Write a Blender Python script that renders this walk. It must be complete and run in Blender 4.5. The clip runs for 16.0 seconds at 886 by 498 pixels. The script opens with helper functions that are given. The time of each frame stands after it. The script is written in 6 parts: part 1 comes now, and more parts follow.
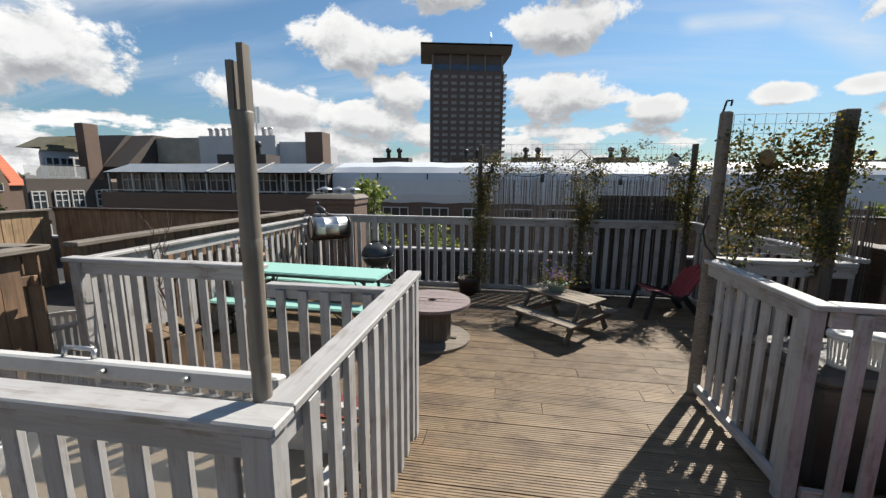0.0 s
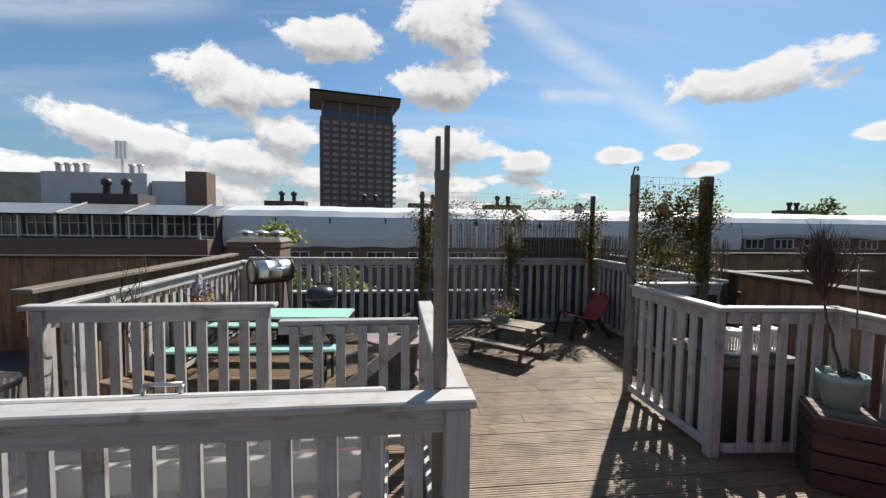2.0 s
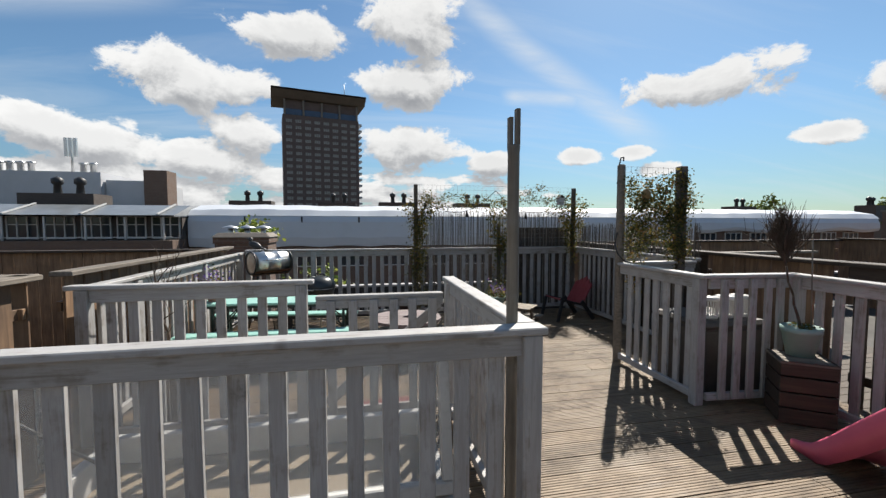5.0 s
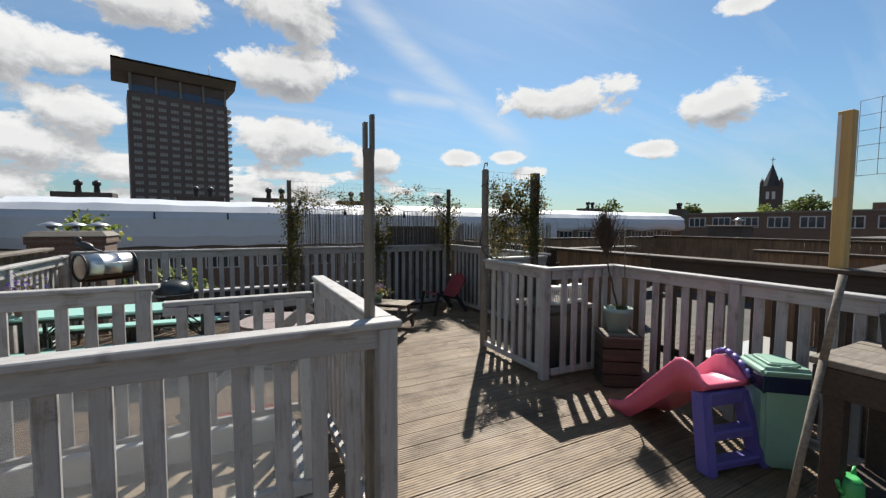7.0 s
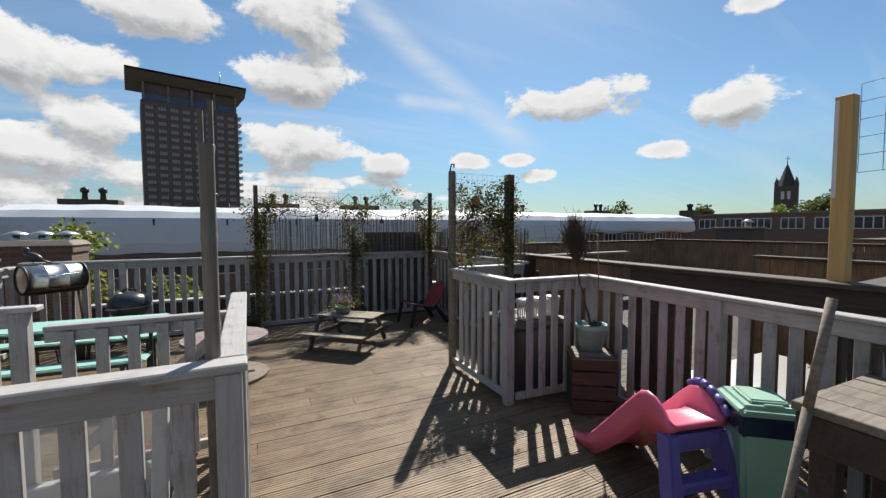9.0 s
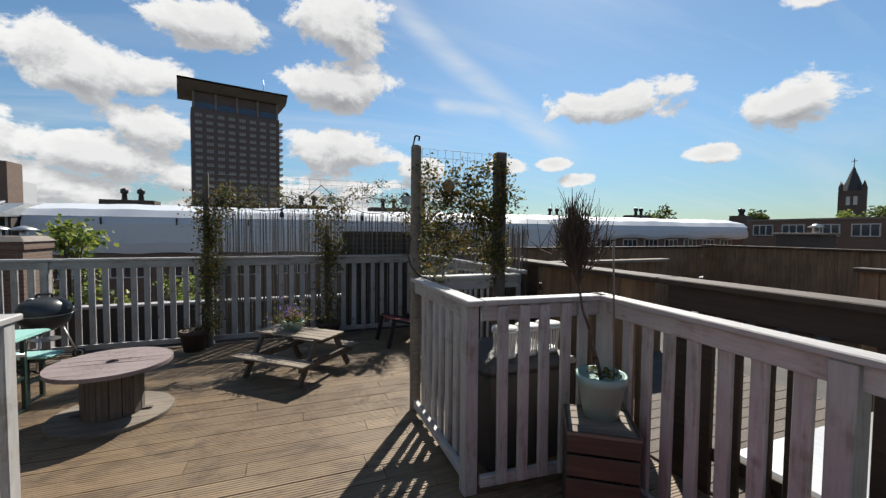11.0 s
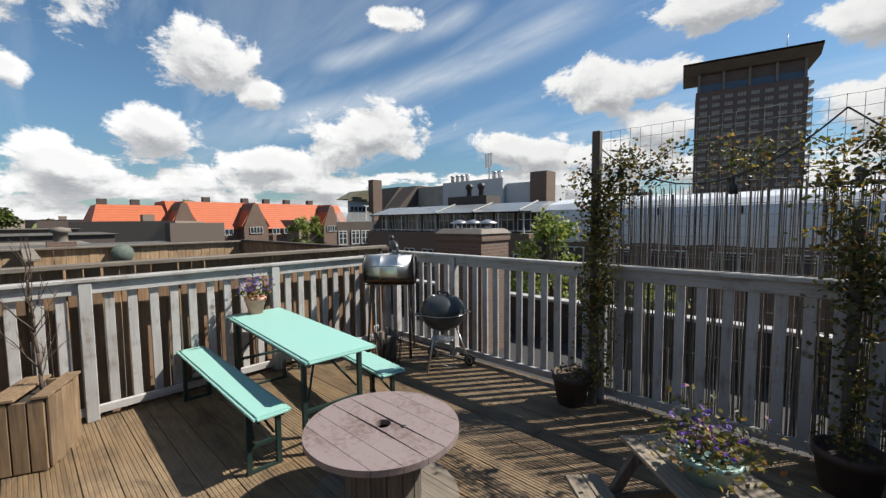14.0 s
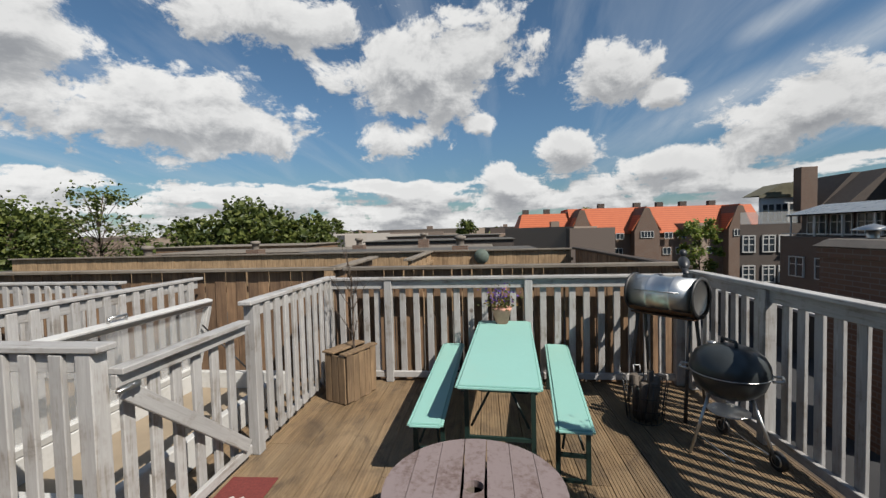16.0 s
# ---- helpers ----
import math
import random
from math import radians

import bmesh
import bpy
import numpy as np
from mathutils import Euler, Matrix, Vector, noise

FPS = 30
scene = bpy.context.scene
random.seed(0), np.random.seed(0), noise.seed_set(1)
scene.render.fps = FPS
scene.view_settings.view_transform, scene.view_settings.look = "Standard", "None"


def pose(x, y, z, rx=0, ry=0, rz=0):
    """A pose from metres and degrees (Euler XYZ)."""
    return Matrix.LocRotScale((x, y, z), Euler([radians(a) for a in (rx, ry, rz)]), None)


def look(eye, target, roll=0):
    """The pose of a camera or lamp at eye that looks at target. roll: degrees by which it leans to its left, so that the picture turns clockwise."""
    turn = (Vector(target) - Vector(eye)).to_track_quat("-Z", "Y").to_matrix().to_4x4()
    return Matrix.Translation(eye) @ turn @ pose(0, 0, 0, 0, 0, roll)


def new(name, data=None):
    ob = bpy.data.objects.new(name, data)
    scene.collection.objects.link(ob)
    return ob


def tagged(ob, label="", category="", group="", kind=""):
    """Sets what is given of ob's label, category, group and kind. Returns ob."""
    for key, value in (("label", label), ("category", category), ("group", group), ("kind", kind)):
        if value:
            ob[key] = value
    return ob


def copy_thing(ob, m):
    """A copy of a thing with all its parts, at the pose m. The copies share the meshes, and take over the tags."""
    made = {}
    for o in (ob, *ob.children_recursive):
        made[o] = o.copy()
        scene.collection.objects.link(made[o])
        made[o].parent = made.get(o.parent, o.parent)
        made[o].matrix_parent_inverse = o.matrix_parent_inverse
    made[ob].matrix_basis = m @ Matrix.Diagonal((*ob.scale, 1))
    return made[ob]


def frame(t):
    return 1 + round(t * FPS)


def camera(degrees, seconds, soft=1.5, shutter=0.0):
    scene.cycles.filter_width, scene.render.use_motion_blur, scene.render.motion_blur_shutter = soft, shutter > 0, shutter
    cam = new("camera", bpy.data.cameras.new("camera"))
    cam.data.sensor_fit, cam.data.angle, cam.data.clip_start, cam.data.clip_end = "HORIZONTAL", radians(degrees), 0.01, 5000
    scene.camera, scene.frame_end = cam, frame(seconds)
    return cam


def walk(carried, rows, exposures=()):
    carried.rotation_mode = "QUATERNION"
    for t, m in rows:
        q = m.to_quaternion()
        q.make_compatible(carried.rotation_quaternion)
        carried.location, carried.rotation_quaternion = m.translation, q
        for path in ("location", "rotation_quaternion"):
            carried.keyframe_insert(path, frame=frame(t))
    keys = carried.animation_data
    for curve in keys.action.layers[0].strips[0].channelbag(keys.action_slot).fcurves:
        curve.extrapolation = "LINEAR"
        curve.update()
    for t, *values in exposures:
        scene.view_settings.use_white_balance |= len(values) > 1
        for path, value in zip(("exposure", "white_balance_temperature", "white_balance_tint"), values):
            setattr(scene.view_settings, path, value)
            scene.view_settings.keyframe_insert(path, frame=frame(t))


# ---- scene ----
cam = camera(96.0, 16.0, soft=1.4)
PATH = [
    (0, (0.143, 0.103, 1.892), (-0.162, 2.05, 1.553), 0.4),
    (0.5, (0.0, -0.054, 1.913), (-0.191, 1.921, 1.66), 0.7),
    (1, (-0.17, -0.11, 1.923), (-0.152, 1.883, 1.762), 1.1),
    (1.5, (-0.464, -0.289, 1.884), (-0.296, 1.7, 1.767), 0.9),
    (2, (-0.726, -0.389, 1.864), (-0.498, 1.595, 1.749), 0.7),
    (2.5, (-0.962, -0.343, 1.848), (-0.711, 1.639, 1.753), 0.5),
    (3, (-1.164, -0.427, 1.81), (-0.898, 1.553, 1.719), 0.2),
    (5.5, (-1.245, -0.686, 1.692), (-0.763, 1.251, 1.57), 0.1),
    (6, (-1.21, -0.729, 1.694), (-0.593, 1.169, 1.574), 0.1),
    (6.5, (-1.195, -0.77, 1.688), (-0.409, 1.066, 1.571), 0.1),
    (7, (-1.143, -0.796, 1.706), (-0.222, 0.975, 1.584), 0.3),
    (7.5, (-1.034, -0.832, 1.794), (-0.055, 0.906, 1.653), -0.5),
    (8, (-0.924, -0.8, 1.757), (0.076, 0.929, 1.646), -0.2),
    (8.5, (-0.702, -0.758, 1.736), (0.252, 0.998, 1.637), -0.2),
    (9, (-0.427, -0.666, 1.747), (0.451, 1.127, 1.642), -0.2),
    (11.3, (0.885, 0.523, 1.656), (1.536, 2.412, 1.571), 0.7),
    (11.5, (0.926, 0.716, 1.653), (1.492, 2.632, 1.557), 0.3),
    (12, (1.047, 1.238, 1.672), (1.37, 3.209, 1.564), 0.4),
    (12.5, (1.184, 1.738, 1.689), (1.096, 3.733, 1.569), 0.2),
    (13, (1.205, 2.204, 1.674), (0.615, 4.111, 1.547), 0.2),
    (13.5, (1.169, 2.683, 1.674), (0.141, 4.393, 1.543), -0.2),
    (14, (1.151, 3.181, 1.688), (-0.211, 4.639, 1.551), -0.5),
    (14.5, (1.122, 3.638, 1.714), (-0.457, 4.858, 1.575), -0.6),
    (15, (1.15, 4.016, 1.738), (-0.66, 4.861, 1.641), -0.5),
    (15.5, (1.224, 4.35, 1.721), (-0.748, 4.672, 1.636), -1.1),
    (16, (1.235, 4.688, 1.751), (-0.753, 4.481, 1.666), -1.4),
]
walk(cam, [(t, look(eye, target, roll)) for t, eye, target, roll in PATH], [(0, 0.91), (6.0, 0.86), (11.5, 0.84), (13.0, 0.92), (14.5, 0.78), (16.0, 0.50)])

# ---- light ----
SUN = Vector((0.70, 0.95, 1.22)).normalized()
sun_data = bpy.data.lights.new("sun", "SUN")
sun_data.energy, sun_data.angle, sun_data.color = 5.0, radians(0.55), (1.0, 0.935, 0.84)
sun = new("sun", sun_data)
sun.matrix_world = look((0, 0, 30), tuple(Vector((0, 0, 30)) - SUN))


class Nodes:
    """Short hand for a node tree."""

    def __init__(self, tree):
        self.tree = tree
        self.tree.nodes.clear()

    def add(self, kind, _out=0, **inputs):
        node = self.tree.nodes.new(kind)
        for key, value in inputs.items():
            if key == "p_operation":
                node.operation = value
            elif key == "p_interpolation_type":
                node.interpolation_type = value
        for key, value in inputs.items():
            if key.startswith("p_"):
                continue
            socket = node.inputs[int(key[1:])] if key[0] == "i" and key[1:].isdigit() else node.inputs[key.replace("_", " ")]
            if isinstance(value, bpy.types.NodeSocket):
                self.tree.links.new(value, socket)
            else:
                socket.default_value = value
        return node

    def math(self, op, a, b=0.0, c=0.0):
        return self.add("ShaderNodeMath", p_operation=op, i0=a, i1=b, i2=c).outputs[0]

    def mix(self, fac, a, b, blend="MIX"):
        n = self.tree.nodes.new("ShaderNodeMix")
        n.data_type, n.blend_type = "RGBA", blend
        for socket, value in ((n.inputs[0], fac), (n.inputs[6], a), (n.inputs[7], b)):
            if isinstance(value, bpy.types.NodeSocket):
                self.tree.links.new(value, socket)
            elif socket.type == "RGBA":
                socket.default_value = (*value[:3], 1)
            else:
                socket.default_value = value
        return n.outputs[2]

    def ramp(self, fac, *stops):
        n = self.add("ShaderNodeValToRGB", Fac=fac)
        els = n.color_ramp.elements
        while len(els) < len(stops):
            els.new(0.5)
        for el, (at, colour) in zip(els, stops):
            el.position = at
            el.color = (*colour, 1) if not isinstance(colour, float) else (colour, colour, colour, 1)
        return n.outputs[0]

    def noise(self, vector, scale, detail=4.0, rough=0.55, distort=0.0):
        return self.add("ShaderNodeTexNoise", Vector=vector, Scale=scale, Detail=detail, Roughness=rough, Distortion=distort).outputs[0]

    def scaled(self, vector, x, y, z):
        return self.add("ShaderNodeMapping", Vector=vector, Scale=(x, y, z)).outputs[0]


# ---- sky with broken fair-weather cloud ----
world = bpy.data.worlds.new("sky")
scene.world = world
world.use_nodes = True
W = Nodes(world.node_tree)
sky_node = W.add("ShaderNodeTexSky")
sky_node.sky_type, sky_node.sun_disc = "NISHITA", False
sky_node.sun_elevation, sky_node.sun_rotation = math.asin(SUN.z), math.atan2(SUN.x, SUN.y)
sky_node.altitude, sky_node.air_density, sky_node.dust_density, sky_node.ozone_density = 20, 1.0, 0.35, 1.6
sky = sky_node.outputs[0]
way = W.add("ShaderNodeTexCoord").outputs["Generated"]
xyz = W.add("ShaderNodeSeparateXYZ", Vector=way).outputs
up = W.math("MAXIMUM", xyz[2], 0.02)
bearing = W.math("MULTIPLY", W.math("ARCTAN2", xyz[0], xyz[1]), 57.2958)
height = W.math("MULTIPLY", W.math("ARCSINE", xyz[2]), 57.2958)
# the large cumulus clouds: bearing and height of the middle, half width and half height, all in degrees
CUMULUS = [(42.6, 16.4, 8, 2.7), (61.2, 13.8, 5.6, 2.7), (55.1, 9.5, 2.6, 1.2), (36.1, 9.4, 2.6, 1), (39.5, 7.2, 2.3, 0.9), (30.1, 9.2, 3.1, 1), (17.9, 8.4, 3.4, 1.6), (6.8, 10.7, 6.6, 2.9), (6.5, 18.9, 6.5, 3.2), (7.2, 26, 8.6, 3.2), (63.7, 23.6, 2.8, 1),
           (-8.7, 23.1, 7.8, 2.5), (-20.5, 16.7, 9, 3.3), (-15.1, 11.2, 4.4, 3.3), (-29.7, 9, 6, 2.8), (-18.7, 7.9, 7.2, 2.3), (-73, 19, 5.6, 4), (-66.8, 16.2, 3.4, 2), (-77.5, 10.6, 5.3, 2.9), (-53.6, 12, 9, 4.1), (-33, 9.4, 7, 2.4), (-65.5, 7.8, 6.9, 2.1),
           (-87, 6, 4, 2.8), (-128, 14.4, 17, 4.8), (-97.6, 22.2, 14, 6.5), (-90.4, 14.7, 2.5, 1.4), (-118, 26, 12, 3.4), (-101.9, 12.8, 6.7, 2.7), (-143, 20, 7, 5), (-50, 26, 4, 1.6)]
# bands of high cirrus: bearing and height of both ends, half width
CIRRUS = [(13, 30, 39, 10.5, 2.6), (30, 16.5, 20, 17.5, 1.6), (-72, 10.5, -22, 26, 3.2), (-60, 20, -38, 27, 2.2)]


def cumulus(lift):
    """How deep a way lies in cloud; lift looks so many degrees higher."""
    el = W.math("ADD", height, lift)
    at = W.add("ShaderNodeCombineXYZ", X=bearing, Y=el).outputs[0]
    nearest = 3.0
    for a, e, w, h in CUMULUS:
        rel = W.add("ShaderNodeVectorMath", p_operation="MULTIPLY_ADD", i0=at, i1=(1 / w, 1 / h, 0), i2=(-a / w, -e / h, 0)).outputs[0]
        far = W.add("ShaderNodeVectorMath", p_operation="LENGTH", i0=rel).outputs["Value"]
        nearest = W.math("MINIMUM", far, nearest)
    deep = W.math("SUBTRACT", 1.13, nearest)
    moved = W.add("ShaderNodeVectorMath", p_operation="ADD", i0=way, i1=(0, 0, lift / 57.3)).outputs[0]
    billow = W.math("MULTIPLY_ADD", W.noise(W.scaled(moved, 1, 1, 1.45), 9.0, 10.0, 0.66, 0.25), 0.74, W.math("MULTIPLY", W.noise(W.scaled(moved, 1, 1, 1.5), 4.2, 3.0, 0.5), 0.26))
    bank_noise = W.noise(W.scaled(at, 0.085, 0.34, 1), 1.0, 5.0, 0.55)
    # a low bank of cloud towards the side away from the sun, and loose cloud overhead
    window = W.math("MULTIPLY", W.add("ShaderNodeMapRange", p_interpolation_type="SMOOTHSTEP", Value=el, i1=10.5, i2=6.0).outputs[0],
                    W.add("ShaderNodeMapRange", p_interpolation_type="SMOOTHSTEP", Value=bearing, i1=48.0, i2=4.0).outputs[0])
    bank = W.math("MULTIPLY_ADD", window, 1.72, W.math("MULTIPLY_ADD", bank_noise, 3.4, -2.95))
    high = W.math("MULTIPLY_ADD", W.noise(moved, 2.6, 3.0, 0.5), 4.0, -2.62)
    high = W.math("ADD", high, W.add("ShaderNodeMapRange", Value=el, i1=22.0, i2=34.0, i3=-2.0, i4=0.0).outputs[0])
    deep = W.math("MAXIMUM", W.math("MAXIMUM", deep, bank), high)
    deep = W.math("MAXIMUM", deep, -1.0)
    return W.math("MULTIPLY_ADD", W.math("SUBTRACT", billow, 0.5), 3.7, deep)


cover = cumulus(0.0)
above = cumulus(2.0)
cloud = W.add("ShaderNodeMapRange", p_interpolation_type="SMOOTHSTEP", Value=cover, i1=0.02, i2=0.34).outputs[0]
lit = W.add("ShaderNodeMapRange", p_interpolation_type="SMOOTHSTEP", Value=W.math("SUBTRACT", cover, above), i1=-0.55, i2=0.60).outputs[0]
thick = W.add("ShaderNodeMapRange", p_interpolation_type="SMOOTHSTEP", Value=cover, i1=0.15, i2=0.95).outputs[0]
lit = W.math("MULTIPLY_ADD", W.math("SUBTRACT", 1.0, thick), 0.24, W.math("MULTIPLY", lit, 0.84))
flat = W.math("ADD", up, 0.22)
sheet = W.add("ShaderNodeCombineXYZ", X=W.math("DIVIDE", xyz[0], flat), Y=W.math("DIVIDE", xyz[1], flat), Z=0.0).outputs[0]
veil = W.add("ShaderNodeMapRange", Value=W.noise(W.add("ShaderNodeMapping", Vector=sheet, Rotation=(0, 0, 0.9), Scale=(0.5, 2.4, 1)).outputs[0], 1.1, 6, 0.6, 0.7), i1=0.47, i2=0.80, i4=0.38).outputs[0]
SKY_GAIN, CLOUD_GAIN = 0.0555, 0.545
wisps = W.noise(W.add("ShaderNodeMapping", Vector=sheet, Rotation=(0, 0, -0.55), Scale=(1.0, 3.2, 1)).outputs[0], 2.2, 7, 0.62, 0.5)
for a0, e0, a1, e1, half in CIRRUS:
    long = math.hypot(a1 - a0, e1 - e0)
    ux, uy = (a1 - a0) / long, (e1 - e0) / long
    along = W.math("MULTIPLY_ADD", bearing, ux / long, W.math("MULTIPLY_ADD", height, uy / long, -(a0 * ux + e0 * uy) / long))
    off = W.math("ABSOLUTE", W.math("MULTIPLY_ADD", bearing, -uy, W.math("MULTIPLY_ADD", height, ux, a0 * uy - e0 * ux)))
    core = W.add("ShaderNodeMapRange", p_interpolation_type="SMOOTHSTEP", Value=off, i1=half, i2=0.0).outputs[0]
    ends = W.add("ShaderNodeMapRange", p_interpolation_type="SMOOTHSTEP", Value=W.math("ABSOLUTE", W.math("SUBTRACT", along, 0.5)), i1=0.62, i2=0.35).outputs[0]
    streak = W.math("MULTIPLY", W.math("MULTIPLY", core, ends), W.add("ShaderNodeMapRange", Value=wisps, i1=0.25, i2=0.75, i3=0.15, i4=0.75).outputs[0])
    veil = W.math("MAXIMUM", veil, streak)
low = W.add("ShaderNodeMapRange", p_interpolation_type="SMOOTHSTEP", Value=height, i1=0.0, i2=16.0, i3=0.70, i4=1.0).outputs[0]
blue = W.mix(1.0, W.mix(1.0, sky, (SKY_GAIN,) * 3, "MULTIPLY"), W.add("ShaderNodeCombineColor", Red=W.math("MULTIPLY", low, 0.79), Green=low, Blue=W.math("MULTIPLY", low, 1.08)).outputs[0], "MULTIPLY")
cloudy = W.mix(lit, (0.36 * CLOUD_GAIN, 0.375 * CLOUD_GAIN, 0.40 * CLOUD_GAIN), (0.97 * CLOUD_GAIN, 0.97 * CLOUD_GAIN, 0.96 * CLOUD_GAIN))
# cloud across from the sun is lit from the front and so is brighter
facing = W.math("MULTIPLY_ADD", W.add("ShaderNodeVectorMath", p_operation="DOT_PRODUCT", i0=way, i1=tuple(-SUN)).outputs["Value"], 0.16, 1.05)
cloudy = W.mix(1.0, cloudy, W.add("ShaderNodeCombineColor", Red=facing, Green=facing, Blue=facing).outputs[0], "MULTIPLY")
mixed = W.mix(cloud, W.mix(veil, blue, (0.40, 0.43, 0.46)), cloudy)
back = W.add("ShaderNodeBackground", Color=mixed, Strength=1.0)
W.add("ShaderNodeOutputWorld", Surface=back.outputs[0])


# ---- materials ----
def material(name):
    m = bpy.data.materials.new(name)
    m.use_nodes = True
    n = Nodes(m.node_tree)
    return m, n


def finish(n, colour, rough=0.6, bump=None, strength=0.3, distance=0.01, **extra):
    p = n.add("ShaderNodeBsdfPrincipled", Base_Color=colour if isinstance(colour, bpy.types.NodeSocket) else (*colour, 1), Roughness=rough)
    for key, value in extra.items():
        s = p.inputs[key.replace("_", " ")]
        if isinstance(value, bpy.types.NodeSocket):
            n.tree.links.new(value, s)
        else:
            s.default_value = value
    if bump is not None:
        b = n.add("ShaderNodeBump", Height=bump, Strength=strength, Distance=distance)
        n.tree.links.new(b.outputs[0], p.inputs["Normal"])
    n.add("ShaderNodeOutputMaterial", Surface=p.outputs[0])
    return p


def wood(name, light, dark, grain=(3, 60, 60), rough=0.75, stain=0.5, vary=0.25, bump=0.25):
    """Wood with its grain along local x, each piece a little different."""
    m, n = material(name)
    at = n.add("ShaderNodeTexCoord").outputs["Object"]
    rnd = n.add("ShaderNodeObjectInfo").outputs["Random"]
    shift = n.add("ShaderNodeVectorMath", p_operation="ADD", i0=at, i1=n.add("ShaderNodeCombineXYZ", X=n.math("MULTIPLY", rnd, 37.0), Y=n.math("MULTIPLY", rnd, 11.0), Z=rnd).outputs[0]).outputs[0]
    g = n.noise(n.scaled(shift, *grain), 1.0, 5, 0.6, 0.4)
    c = n.mix(n.ramp(g, (0.3, 0.0), (0.72, 1.0)), dark, light)
    blot = n.noise(shift, 2.4, 5, 0.6)
    c = n.mix(n.math("MULTIPLY", n.ramp(blot, (0.42, 0.0), (0.70, 1.0)), stain), c, tuple(v * 0.45 for v in dark))
    c = n.mix(1.0, c, n.add("ShaderNodeCombineColor", Red=n.math("MULTIPLY_ADD", rnd, vary, 1 - vary / 2), Green=n.math("MULTIPLY_ADD", rnd, vary, 1 - vary / 2), Blue=n.math("MULTIPLY_ADD", rnd, vary * 0.9, 1 - vary / 2)).outputs[0], "MULTIPLY")
    finish(n, c, rough, g, bump, 0.004)
    return m


def paint(name, colour, worn=(0.3, 0.27, 0.23), amount=0.3, rough=0.55, scale=9.0, bump=0.15, where="Object", **extra):
    """Paint with grime and chips that let the ground through."""
    m, n = material(name)
    at = n.add("ShaderNodeTexCoord").outputs[where]
    rnd = n.add("ShaderNodeObjectInfo").outputs["Random"]
    at = n.add("ShaderNodeVectorMath", p_operation="ADD", i0=at, i1=n.add("ShaderNodeCombineXYZ", X=n.math("MULTIPLY", rnd, 23.0), Y=rnd, Z=n.math("MULTIPLY", rnd, 7.0)).outputs[0]).outputs[0]
    fine = n.noise(at, scale * 6, 6, 0.65)
    broad = n.noise(at, scale * 0.5, 5, 0.6)
    wear = n.math("MULTIPLY", n.ramp(n.math("MULTIPLY_ADD", fine, 0.55, n.math("MULTIPLY", broad, 0.5)), (0.52, 0.0), (0.68, 1.0)), amount)
    c = n.mix(n.math("MULTIPLY", broad, 0.35), colour, tuple(v * 0.78 for v in colour))
    c = n.mix(wear, c, worn)
    finish(n, c, n.math("MULTIPLY_ADD", fine, 0.2, rough - 0.1), fine, bump, 0.003, **extra)
    return m


def plain(name, colour, rough=0.5, vary=0.25, scale=14.0, bump=0.1, **extra):
    m, n = material(name)
    at = n.add("ShaderNodeTexCoord").outputs["Object"]
    v = n.noise(at, scale, 6, 0.6)
    c = n.mix(n.ramp(v, (0.3, 0.0), (0.75, 1.0)), tuple(x * (1 - vary) for x in colour), colour)
    finish(n, c, rough, v, bump, 0.004, **extra)
    return m


def brickwork(name, a, b, mortar, scale=1.0):
    m, n = material(name)
    at = n.add("ShaderNodeTexCoord").outputs["Object"]
    s = n.add("ShaderNodeSeparateXYZ", Vector=at).outputs
    flat_at = n.add("ShaderNodeCombineXYZ", X=n.math("ADD", s[0], s[1]), Y=s[2]).outputs[0]
    t = n.add("ShaderNodeTexBrick", Vector=flat_at, Color1=(*a, 1), Color2=(*b, 1), Mortar=(*mortar, 1), Scale=scale, Mortar_Size=0.008, Brick_Width=0.22, Row_Height=0.065)
    c = n.mix(n.math("MULTIPLY", n.noise(at, 1.2, 6, 0.6), 0.5), t.outputs[0], tuple(v * 0.5 for v in a))
    finish(n, c, 0.85, t.outputs[1], -0.3, 0.008)
    return m




